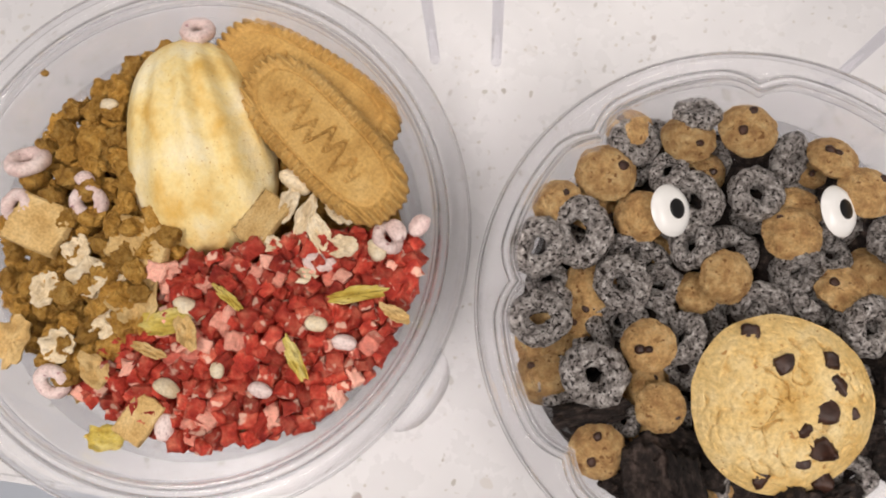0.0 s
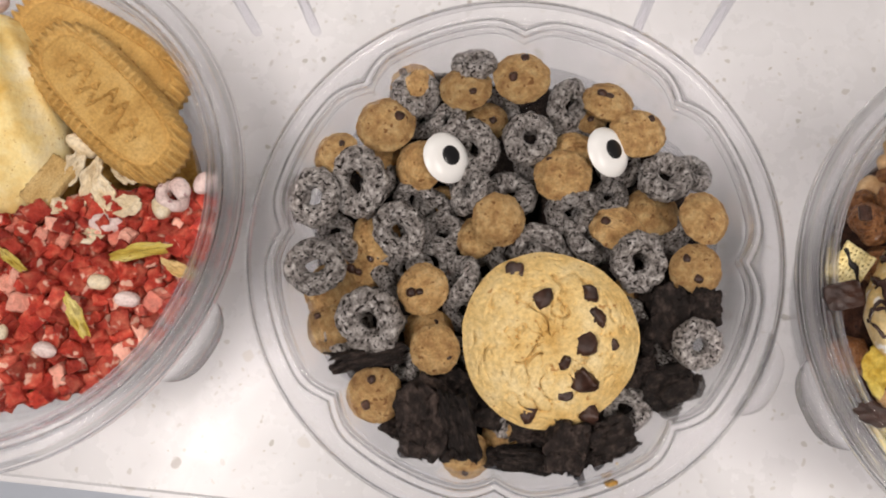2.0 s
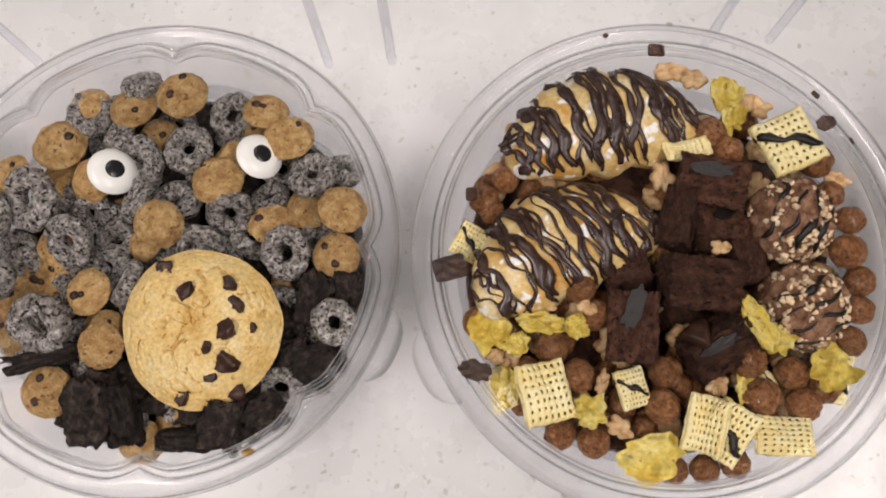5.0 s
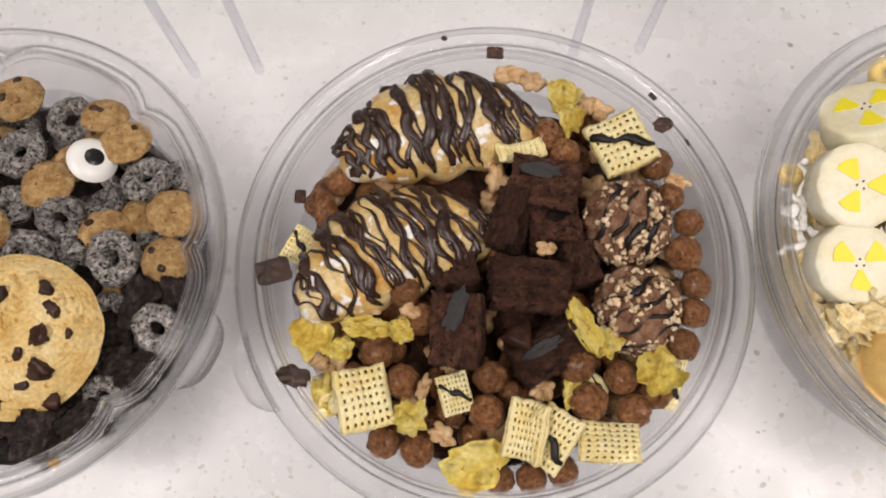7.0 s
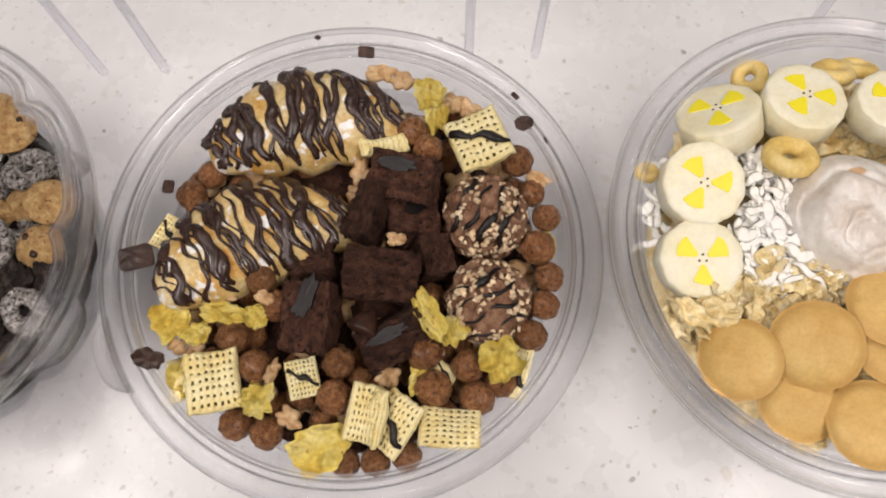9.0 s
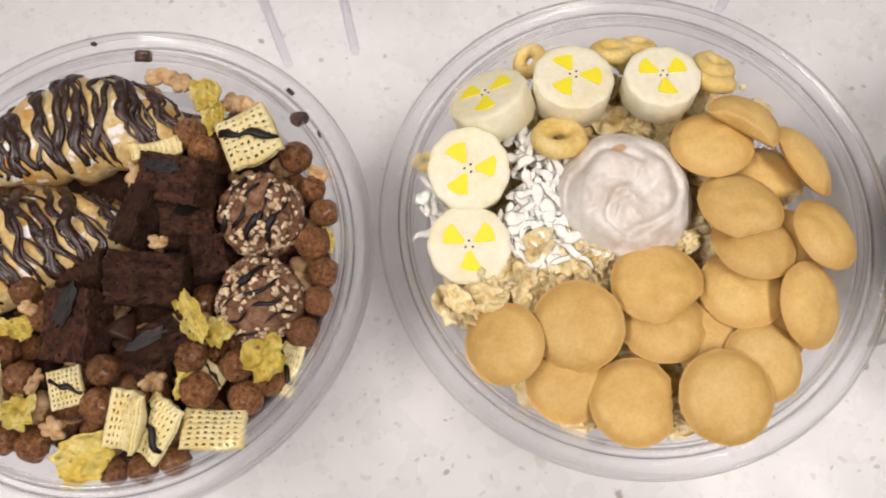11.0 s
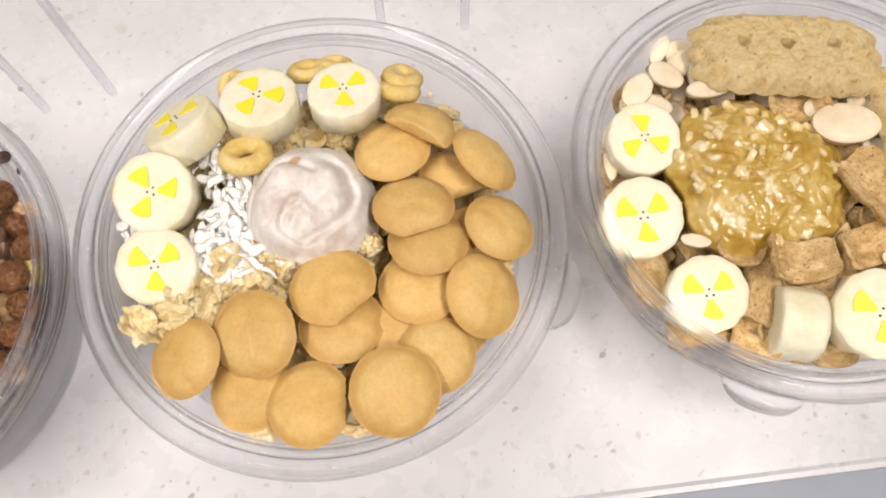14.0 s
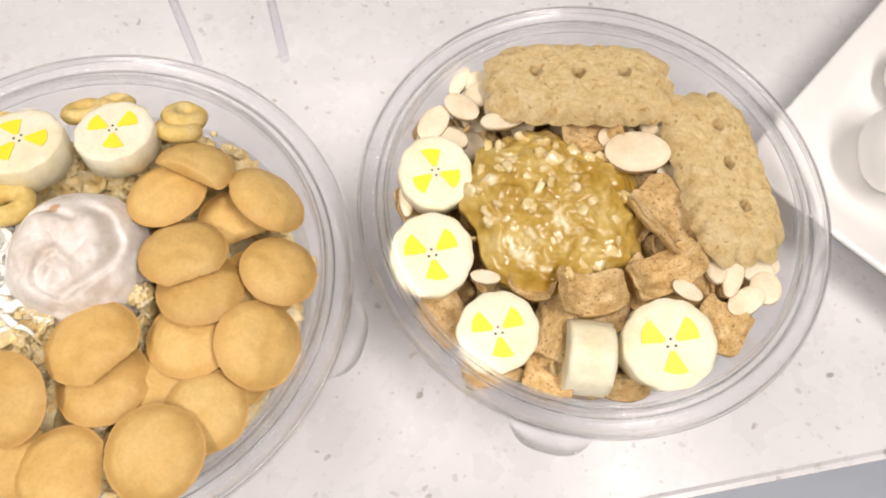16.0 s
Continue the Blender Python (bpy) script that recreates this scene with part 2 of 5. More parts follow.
def bowl_profile(k, points):
    """The closed section of a thin moulded sheet whose upper side runs through the points."""
    inner = [(r * k, z / 1000) for r, z in points]
    outer = []
    for i, (r, z) in enumerate(inner):
        a, b = inner[max(i - 1, 0)], inner[min(i + 1, len(inner) - 1)]
        dr, dz = b[0] - a[0], b[1] - a[1]
        n = math.hypot(dr, dz)
        outer.append((max(r + dz / n * 0.0006, 0.0), z - dr / n * 0.0006))
    if points[0][0] == 0:
        inner[0], outer[0] = (0.0004, inner[0][1]), (0.0004, outer[0][1])
    return inner + outer[::-1]


def clear_bowl(x, y, radius, lobes, tab_angle, label):
    thing = tagged(new("plastic_bowl"), label, "bowl", group="bowls on the counter")
    thing.location = (x, y, 0.0012)
    k = radius / 71.5

    def lobed(r, z, a):
        if lobes and r > 0.03:
            dip = max(0.0, 1 - abs(math.sin(a * lobes / 2)) / 0.6) ** 1.5
            r -= (0.0036 * dip - 0.0004) * min(1.0, (r - 0.03) / 0.02) * max(0.0, min(1.0, (0.0665 - r) / 0.002))
        return r, z
    part("shell", sweep_round(bowl_profile(k, WALL), 192, lobed), PLASTIC, thing)
    part("rim", sweep_round(bowl_profile(k, RIM), 192, lobed), PLASTIC_RIM, thing, "ribbed clear plastic rim").visible_shadow = False
    floor_z = 0.0275
    tray = [(r * radius / 0.0715, floor_z + h) for r, h in ((0.0004, 0), (0.0490, 0), (0.0530, 0.002), (0.0560, 0.006), (0.0586, 0.0125), (0.0583, 0.0125), (0.0556, 0.0062), (0.0526, 0.0025), (0.0490, 0.0004), (0.0004, 0.0004))]
    part("insert_tray", sweep_round(tray, 96, lobed), PLASTIC, thing).visible_shadow = False
    tab = bmesh.new()
    rows = []
    for i in range(15):
        w = i / 14 * 2 - 1
        a = radians(tab_angle) + w * 0.17
        r0, r1 = radius * 0.985, radius * (0.99 + 0.085 * (1 - abs(w) ** 3.2))
        rows.append([tab.verts.new((r * math.cos(a), r * math.sin(a), z)) for r, z in ((r0, 0.0520), (r1, 0.0512), (r1, 0.0507), (r0, 0.0515))])
    for p, q in zip(rows, rows[1:]):
        for j in range(4):
            tab.faces.new((p[j], q[j], q[(j + 1) % 4], p[(j + 1) % 4]))
    tab.faces.new(rows[0])
    tab.faces.new(rows[-1][::-1])
    part("lift_tab", tab, PLASTIC_RIM, thing).visible_shadow = False
    return thing


for (bx, by, br), lobes, ta in zip(BOWLS, (0, 8, 0, 0, 0), (-28, -24, 206, -24, 245)):
    clear_bowl(bx, by, br, lobes, ta, "clear plastic bowl with a scalloped rim filled with toppings" if lobes else "clear round plastic bowl filled with toppings")

# ---- food: colours ----
LOOP = crumb("dark_cocoa_loop_with_sugar_glaze", (0.06, 0.048, 0.043), (0.42, 0.385, 0.365), (0.90, 0.87, 0.85), 0.32, 640, 2200, 1.0, 0.2, spots=(1000, 0.565, 0.04, (0.016, 0.010, 0.008)), dist=0.0014)
MINI = crumb("golden_cookie_cereal", (0.38, 0.20, 0.075), (0.59, 0.365, 0.15), (0.74, 0.53, 0.26), 0.6, 330, 1000, 1.0, 0.25, spots=(520, 0.64, 0.05, (0.26, 0.12, 0.04)), dist=0.0016)
COOKIE = crumb("baked_chip_cookie", (0.64, 0.40, 0.12), (0.77, 0.56, 0.235), (0.83, 0.67, 0.36), 0.7, 90, 900, 0.6, 0.03, spots=(420, 0.67, 0.04, (0.46, 0.25, 0.08)))
CHOC = crumb("dark_chocolate_chip", (0.022, 0.009, 0.006), (0.042, 0.018, 0.012), (0.08, 0.038, 0.026), 0.3, 300, 1600, 0.3, 0.2)
BLACK = crumb("black_cocoa_wafer", (0.010, 0.007, 0.006), (0.030, 0.020, 0.017), (0.11, 0.078, 0.066), 0.7, 420, 1400, 1.0, 0.4, dist=0.0016)
SUGAR_WHITE = painted("white_sugar_candy", (0.86, 0.86, 0.84), 0.3, 60, 0.05)
SUGAR_BLACK = painted("black_sugar_candy", (0.012, 0.012, 0.013), 0.3, 60, 0.05)
PASTRY = crumb("sugar_dusted_pastry", (0.54, 0.25, 0.03), (0.71, 0.51, 0.21), (0.80, 0.69, 0.44), 0.32, 85, 700, 0.8, 0.05, spots=(190, 0.585, 0.05, (0.90, 0.88, 0.86)), coat=0.2)
DRIZZLE = crumb("dark_chocolate_drizzle", (0.024, 0.011, 0.009), (0.042, 0.021, 0.016), (0.070, 0.037, 0.029), 0.16, 260, 700, 0.35, 0.15, dist=0.0010, coat=0.4)
BROWNIE = crumb("moist_brownie", (0.042, 0.018, 0.012), (0.100, 0.042, 0.027), (0.19, 0.088, 0.056), 0.45, 380, 1500, 1.0, 0.35, spots=(800, 0.61, 0.04, (0.010, 0.005, 0.004)), dist=0.0020)
BLOT = crumb("set_black_chocolate", (0.006, 0.004, 0.004), (0.010, 0.007, 0.007), (0.018, 0.012, 0.011), 0.36, 200, 600, 0.5, 0.1)
MILK = crumb("milk_chocolate", (0.16, 0.076, 0.043), (0.28, 0.145, 0.087), (0.41, 0.245, 0.155), 0.26, 300, 800, 0.9, 0.1, dist=0.0013)
NUT = crumb("chopped_nut", (0.52, 0.34, 0.19), (0.74, 0.56, 0.36), (0.86, 0.74, 0.55), 0.4, 300, 1200, 0.3, 0.35)
PUFF_BROWN = crumb("cocoa_puff", (0.14, 0.05, 0.019), (0.33, 0.138, 0.053), (0.53, 0.265, 0.115), 0.34, 700, 1800, 1.0, 0.25, spots=(900, 0.64, 0.05, (0.055, 0.018, 0.008)), dist=0.0013, coat=0.25)
CORN_CHEX = crumb("pale_yellow_lattice_cereal", (0.76, 0.60, 0.24), (0.84, 0.72, 0.37), (0.87, 0.79, 0.48), 0.6, 140, 1300, 0.4, 0.08, grit=0.6)
FLAKE = crumb("yellow_corn_flake", (0.50, 0.33, 0.04), (0.69, 0.54, 0.115), (0.80, 0.69, 0.28), 0.5, 130, 800, 0.7, 0.14, spots=(260, 0.65, 0.06, (0.40, 0.23, 0.03)), dist=0.0010, grit=0.8)
RICE = crumb("toffee_rice_crisp", (0.36, 0.20, 0.085), (0.52, 0.335, 0.17), (0.65, 0.47, 0.28), 0.38, 220, 1100, 0.5, 0.22, grit=0.6)
BANANA = crumb("banana_flesh", (0.80, 0.73, 0.49), (0.85, 0.80, 0.60), (0.875, 0.84, 0.685), 0.42, 70, 500, 0.2, 0.04, sss=0.15, grit=0.3)
STENCIL = painted("bright_yellow_food_colour", (0.92, 0.80, 0.03), 0.45, 120, 0.1)
SEED = painted("brown_seed_dot", (0.10, 0.05, 0.02), 0.6, 120, 0.1)
OAT_RING = crumb("oat_ring", (0.64, 0.44, 0.12), (0.77, 0.57, 0.20), (0.84, 0.67, 0.31), 0.6, 150, 1000, 0.4, 0.1, grit=0.5)
WAFER = crumb("vanilla_wafer", (0.60, 0.37, 0.11), (0.68, 0.445, 0.15), (0.72, 0.50, 0.19), 0.5, 60, 900, 0.25, 0.08, grit=0.4, edge=(0.0118, (0.43, 0.22, 0.055)))
FROSTING = crumb("white_cinnamon_frosting", (0.62, 0.54, 0.47), (0.79, 0.745, 0.70), (0.86, 0.835, 0.80), 0.42, 90, 500, 0.25, 0.02, sss=0.04, grit=0.4, coat=0.08, spots=(120, 0.68, 0.04, (0.58, 0.38, 0.22)))
COCONUT = painted("white_coconut", (0.92, 0.91, 0.87), 0.45, 200, 0.2)
LUMP = crumb("pale_fruit_lump", (0.60, 0.43, 0.14), (0.72, 0.56, 0.26), (0.81, 0.69, 0.42), 0.1, 150, 500, 0.3, 0.1, coat=0.9, grit=0.3)
CRUMBLE = crumb("golden_oat_flake", (0.68, 0.48, 0.18), (0.84, 0.69, 0.37), (0.90, 0.81, 0.58), 0.5, 190, 900, 0.6, 0.14, grit=0.6)
JAM = crumb("stewed_banana_jam", (0.37, 0.215, 0.024), (0.52, 0.355, 0.085), (0.67, 0.52, 0.22), 0.08, 100, 260, 0.25, 0.02, sss=0.15, coat=0.6, spots=(130, 0.63, 0.09, (0.78, 0.68, 0.44)), dist=0.0008, grit=0.3)
BISCUIT = crumb("oat_biscuit", (0.71, 0.51, 0.215), (0.81, 0.625, 0.31), (0.85, 0.69, 0.39), 0.75, 260, 900, 0.9, 0.04, dist=0.0015, grit=0.5, spots=(480, 0.65, 0.04, (0.60, 0.39, 0.15)))
SQUARE = crumb("cinnamon_sugar_square", (0.44, 0.275, 0.10), (0.60, 0.415, 0.185), (0.72, 0.55, 0.30), 0.85, 230, 1500, 0.5, 0.25, spots=(1300, 0.62, 0.05, (0.28, 0.15, 0.055)), dist=0.0006)
ALMOND = crumb("sliced_almond", (0.70, 0.57, 0.38), (0.78, 0.68, 0.49), (0.83, 0.75, 0.59), 0.45, 110, 900, 0.15, 0.1, grit=0.3)
SKIN = crumb("almond_skin", (0.22, 0.09, 0.03), (0.33, 0.15, 0.06), (0.42, 0.21, 0.09), 0.6, 200, 1100, 0.4, 0.15)
SPONGE = crumb("pale_sponge_cake", (0.74, 0.47, 0.12), (0.87, 0.70, 0.32), (0.91, 0.82, 0.55), 0.6, 85, 1000, 0.5, 0.02, spots=(1100, 0.69, 0.03, (0.60, 0.39, 0.15)), grit=0.35)
CARAMEL = crumb("caramel_biscuit", (0.49, 0.28, 0.075), (0.61, 0.375, 0.115), (0.68, 0.45, 0.165), 0.7, 80, 1200, 0.7, 0.05)
STRAW = crumb("freeze_dried_strawberry", (0.33, 0.016, 0.011), (0.58, 0.060, 0.034), (0.76, 0.20, 0.12), 0.5, 260, 900, 1.0, 0.45, spots=(240, 0.61, 0.06, (0.86, 0.52, 0.40)), accent=(0.20, (0.84, 0.44, 0.34)), dist=0.001)
GRANOLA = crumb("cookie_butter_crumble", (0.33, 0.155, 0.02), (0.55, 0.295, 0.055), (0.70, 0.43, 0.115), 0.75, 300, 1000, 1.0, 0.3, dist=0.0014)
PINK = crumb("pale_pink_loop", (0.60, 0.44, 0.42), (0.72, 0.57, 0.54), (0.80, 0.68, 0.65), 0.6, 220, 1000, 0.5, 0.1, spots=(600, 0.66, 0.04, (0.42, 0.24, 0.25)))
PALE = crumb("pale_oat_puff", (0.66, 0.52, 0.32), (0.76, 0.64, 0.44), (0.82, 0.73, 0.56), 0.65, 160, 900, 0.5, 0.15)
WHEAT = crumb("wheat_square", (0.48, 0.30, 0.10), (0.62, 0.42, 0.17), (0.70, 0.52, 0.25), 0.7, 150, 1200, 0.6, 0.1)


# ---- food: shapes, each built at its true size in metres, in a few variants ----
def torus(big, small, n=30, k=12, flat=1.0, lump=0.0, scale=300, seed=0, gap=0.0):
    bm = bmesh.new()
    rings = []
    for i in range(n):
        a = 2 * math.pi * i / n
        r = big * (1 + 0.06 * math.sin(2 * a + seed))
        rings.append([bm.verts.new(((r + small * math.cos(t)) * math.cos(a), (r + small * math.cos(t)) * math.sin(a), small * flat * math.sin(t))) for t in (2 * math.pi * j / k for j in range(k))])
    for i in range(n):
        for j in range(k):
            bm.faces.new((rings[i][j], rings[(i + 1) % n][j], rings[(i + 1) % n][(j + 1) % k], rings[i][(j + 1) % k]))
    return rumple(bm, lump, scale, seed) if lump else bm


def lump_ball(r, amount, scale, seed, sub=3, squash=(1, 1, 1)):
    bm = bmesh.new()
    bmesh.ops.create_icosphere(bm, subdivisions=sub, radius=r)
    rumple(bm, amount, scale, seed)
    bmesh.ops.scale(bm, vec=squash, verts=bm.verts)
    return bm


def rough_box(x, y, z, seed, cuts=4, amount=0.0008, scale=250, round_by=0.25):
    bm = bmesh.new()
    bmesh.ops.create_cube(bm, size=1)
    bmesh.ops.subdivide_edges(bm, edges=bm.edges, cuts=cuts, use_grid_fill=True)
    for v in bm.verts:
        ball = v.co.normalized() * 0.62
        v.co = v.co.lerp(ball, round_by)
        v.co = Vector((v.co.x * x, v.co.y * y, v.co.z * z))
    return rumple(rumple(bm, amount, scale, seed), amount * 0.5, scale * 3, seed + 5)


def disc(r, h, edge=2.5, wob=0.03, seed=0, na=36, nr=8, fine=0.0, scale=300, under=-0.35):
    """A baked round: domed top, flatter base, slightly uneven outline."""
    def rim(a):
        return r * (1 + wob * noise.noise((math.cos(a) * 1.6 + seed * 3.1, math.sin(a) * 1.6, seed)))
    bm = dome(rim, lambda s, a: h * (1 - s ** edge), lambda s, a: under * h * (1 - s ** 6), na, nr)
    return rumple(bm, fine, scale, seed) if fine else bm


def sheet(w, h, thick, curl, crumple, seed, n=10, ragged=0.25, square=False):
    """A thin curled flake with thickness and a ragged (or square) outline."""
    def rim(a):
        if square:
            c, s = abs(math.cos(a)), abs(math.sin(a))
            base = 0.5 / max((c ** 7 + s ** 7) ** (1 / 7), 1e-6)
            return base * (1 + 0.05 * noise.noise((math.cos(a) * 4, math.sin(a) * 4, seed)))
        return 0.5 * (1 + ragged * 1.6 * noise.noise((math.cos(a) * 2.2 + seed, math.sin(a) * 2.2, seed * 1.7)) + ragged * 0.5 * noise.noise((math.cos(a) * 7, math.sin(a) * 7, seed)))

    def lift(x, y):
        return curl * (x * x * 4) + crumple * noise.noise((x * 4.5 + seed * 5.7, y * 4.5, seed)) + crumple * 0.4 * noise.noise((x * 12, y * 12 + seed, seed))
    bm = dome(rim, lambda s, a: 0.0, lambda s, a: -1.0, 36, n)
    for v in bm.verts:
        low = v.co.z < -0.5
        r = Vector((v.co.x, v.co.y)).length
        v.co = Vector((v.co.x * w, v.co.y * h, lift(v.co.x, v.co.y) - (thick if low else 0.0)))
    return bm


def lattice(side, seed, curl=0.0, cells=7):
    """A square pillow of cereal pierced by a grid of square holes, over a plain lower sheet; some are rolled."""
    bm = bmesh.new()
    half, n = side / 2, 2 * cells + 1
    marks = [0.0]
    for i in range(n):
        marks.append(marks[-1] + (0.85 if i % 2 else 1.15))
    marks = [2 * q / marks[-1] - 1 for q in marks]

    def place(u, v, z):
        wob = 0.05 * noise.noise((u * 3 + seed, v * 3, seed)) + 0.03 * noise.noise((u * 9, v * 9 + seed, seed))
        x, y = (u + wob) * half, (v - wob) * half
        z += 0.0012 * noise.noise((u * 1.3, v * 1.3, seed + 0.5))
        if curl:
            a, r = u * curl, half / curl
            return Vector(((r - z) * math.sin(a), y, r - (r - z) * math.cos(a)))
        return Vector((x, y, z))

    def slab(sign, thick, pierced):
        def level(u, v):
            return sign * (0.0003 + 0.0019 * (1 - u ** 4) * (1 - v ** 4))
        outer = [[bm.verts.new(place(u, v, level(u, v) + sign * thick * 0.5)) for v in marks] for u in marks]
        inner = [[bm.verts.new(place(u, v, level(u, v) - sign * thick * 0.5)) for v in marks] for u in marks]

        def solid(i, j):
            return 0 <= i < n and 0 <= j < n and not (pierced and i % 2 and j % 2)
        for i in range(n):
            for j in range(n):
                if not solid(i, j):
                    continue
                q = ((i, j), (i + 1, j), (i + 1, j + 1), (i, j + 1))
                bm.faces.new([outer[a][c] for a, c in q])
                bm.faces.new([inner[a][c] for a, c in reversed(q)])
                for (a, c), (d, e), (di, dj) in ((q[0], q[1], (0, -1)), (q[1], q[2], (1, 0)), (q[2], q[3], (0, 1)), (q[3], q[0], (-1, 0))):
                    if not solid(i + di, j + dj):
                        bm.faces.new((outer[a][c], inner[a][c], inner[d][e], outer[d][e]))
    slab(1, 0.0011, True)
    slab(-1, 0.0008, False)
    bmesh.ops.recalc_face_normals(bm, faces=bm.faces)
    return rumple(bm, 0.0003, 500, seed)


def pad(side, h, seed):
    return rough_box(side * 0.93, side * 0.93, h, seed, 14, 0.0005, 200, 0.14)


def cookie_chips(seed, n, r, h):
    rnd = random.Random(seed)
    out = []
    for _ in range(n):
        a, d = rnd.uniform(0, 6.28), r * rnd.uniform(0.15, 0.65)
        bm = lump_ball(0.0013 * rnd.uniform(0.8, 1.25), 0.0004, 700, seed, 2, (1, rnd.uniform(0.75, 1), 0.6))
        out.append(("chocolate_chip", bm, CHOC, pose(d * math.cos(a), d * math.sin(a), h * (1 - (d / r) ** 2.5) + 0.0001)))
    return out


def make_loop(v):
    return "cereal_loop", [("cereal_loop", rumple(torus(0.0050, 0.00285, 40, 16, 1.05, 0.0010, 330, v), 0.0005, 1100, v), LOOP, None)], 15.8, 3.0


def make_mini(v):
    return "mini_cookie", [("mini_cookie", rumple(disc(0.0078, 0.0038, 3.2, 0.04, v, 48, 16, 0.0004, 420, -0.7), 0.0004, 1300, v), MINI, None)] + cookie_chips(v, (1, 2, 1, 0, 2, 1)[v % 6], 0.0078, 0.0038), 15.6, 3.7


CHIPS = [(-10.3, 17.5, 2.6), (-2.9, 10.9, 2.6), (8.9, 13.0, 2.3), (11.3, 6.9, 2.4), (8.7, 0.0, 3.0), (15.9, 0.4, 1.7), (4.0, -5.2, 1.9), (9.3, -9.4, 3.2), (4.4, -13.3, 1.8), (-4.0, -19.2, 2.2), (11.0, -17.6, 2.8)]


def make_bigcookie(v):
    def top(s, a):
        x, y = s * math.cos(a), s * math.sin(a)
        x, y = x + 0.37, y + 0.23
        crack = abs(noise.noise((x * 5.0, y * 5.0, 4.3))) + max(0, noise.noise((x * 3, y * 3, 9))) * 0.4
        fine = abs(noise.noise((x * 10.0, y * 10.0, 1.4))) + max(0, noise.noise((x * 4, y * 4, 3))) * 0.4
        return 0.0075 * (1 - s ** 3.2) + 0.0006 * noise.noise((x * 4, y * 4, 2)) + 0.00018 * noise.noise((x * 17, y * 17, 2)) - (0.0024 * max(0, 0.06 - crack) / 0.06 + 0.0016 * max(0, 0.06 - fine) / 0.06) * (1 - s ** 6)

    def rim(a):
        return 0.0232 * (1 + 0.02 * math.sin(a * 3 + 1) + 0.015 * noise.noise((math.cos(a) * 4, math.sin(a) * 4, 2)))
    parts = [("chip_cookie", dome(rim, top, lambda s, a: -0.002 * (1 - s ** 8), 200, 80), COOKIE, None)]
    for i, (x, y, r) in enumerate(CHIPS):
        s = math.hypot(x, y) / 23.2
        bm = rough_box(r * 0.0019, r * 0.0014, r * 0.0010, i, 4, r * 0.0005, 260, 0.75)
        parts.append(("chocolate_chip", bm, CHOC, pose(x / 1000, y / 1000, top(s, math.atan2(y, x)) - 0.0003, i * 17 % 30, i * 29 % 25, i * 47)))
    return "chip_cookie", parts, 46.0, 7.5


def make_eye(v):
    white = disc(0.0064, 0.0020, 4.5, 0.01, v, 48, 12)
    pupil = disc(0.0025, 0.0004, 3.0, 0.01, v, 28, 8)
    return "candy_eye", [("candy_eye", white, SUGAR_WHITE, None), ("pupil", pupil, SUGAR_BLACK, pose(0.0002, 0.0002, 0.00196))], 12.8, 2.0


def make_black(v):
    bm = rough_box(0.0128, 0.0128, 0.0085, v, 12, 0.0026, 210, 0.18)
    for w in bm.verts:
        if w.co.z > 0.002:
            w.co.z += 0.0004 * math.sin(w.co.x * 2600)
    return "chocolate_wafer_chunk", [("chocolate_wafer_chunk", rumple(bm, 0.0011, 700, v), BLACK, None)], (14.5, 14.5), 4.2


def croissant_point(u, t, L=0.060, W=0.032):
    """A point on the pastry: u runs along it from -1 to 1, t round it."""
    w = max(0.0, 1 - abs(u) ** 2.0) ** 0.68
    step = 1 + 0.13 * (abs(math.cos(u * 7.0 + math.sin(t) * 0.5)) - 0.55) * (1 - 0.7 * abs(u))
    r = W / 2 * (0.18 + 0.82 * w) * step
    x = u * L / 2
    y = r * math.cos(t) - 0.006 * u * u + 0.003
    z = r * 0.72 * math.sin(t)
    return Vector((x, y, z))


def make_croissant(v):
    bm = bmesh.new()
    n, k = 52, 26
    rings = [[bm.verts.new(croissant_point(-1 + 2 * i / (n - 1), 2 * math.pi * j / k)) for j in range(k)] for i in range(n)]
    for p, q in zip(rings, rings[1:]):
        for j in range(k):
            bm.faces.new((p[j], p[(j + 1) % k], q[(j + 1) % k], q[j]))
    bm.faces.new(rings[0])
    bm.faces.new(rings[-1][::-1])
    rumple(bm, 0.0009, 220, v)
    parts = [("mini_croissant", bm, PASTRY, None)]
    rnd = random.Random(40 + v)
    for i in range(31):
        u0 = -0.95 + 1.90 * i / 30 + rnd.uniform(-0.11, 0.11)
        slope = rnd.choice((rnd.uniform(0.15, 0.40), rnd.uniform(0.30, 0.60), rnd.uniform(0.2, 0.45), rnd.uniform(-0.1, 0.15)))
        pts = []
        t0, t1 = rnd.uniform(0.05, 0.45), math.pi - rnd.uniform(0.05, 0.6)
        ph = rnd.uniform(0, 6)
        for j in range(22):
            t = t0 + (t1 - t0) * j / 21
            u = max(-0.99, min(0.99, u0 + slope * (t / math.pi - 0.5) + 0.035 * math.sin(t * 4 + ph) + 0.018 * math.sin(t * 9 + ph * 2)))
            p = croissant_point(u, t)
            pts.append(p * 1.015 + Vector((0, 0, 0.0003)))
        wd = rnd.choice((0.0005, 0.0008, 0.0012, 0.0016)) * rnd.uniform(0.85, 1.15)
        parts.append(("chocolate_drizzle", tube(pts, lambda s, wd=wd, ph=ph: wd * (0.9 + 0.25 * math.sin(s * 9 + ph) + 0.22 * math.sin(s * 23 + 2 * ph)) * min(1.0, 0.6 + 6 * s, 0.6 + 6 * (1 - s)), 8, 0.45), DRIZZLE, None))
    return "mini_croissant", parts, (60.0, 32.0), 11.0


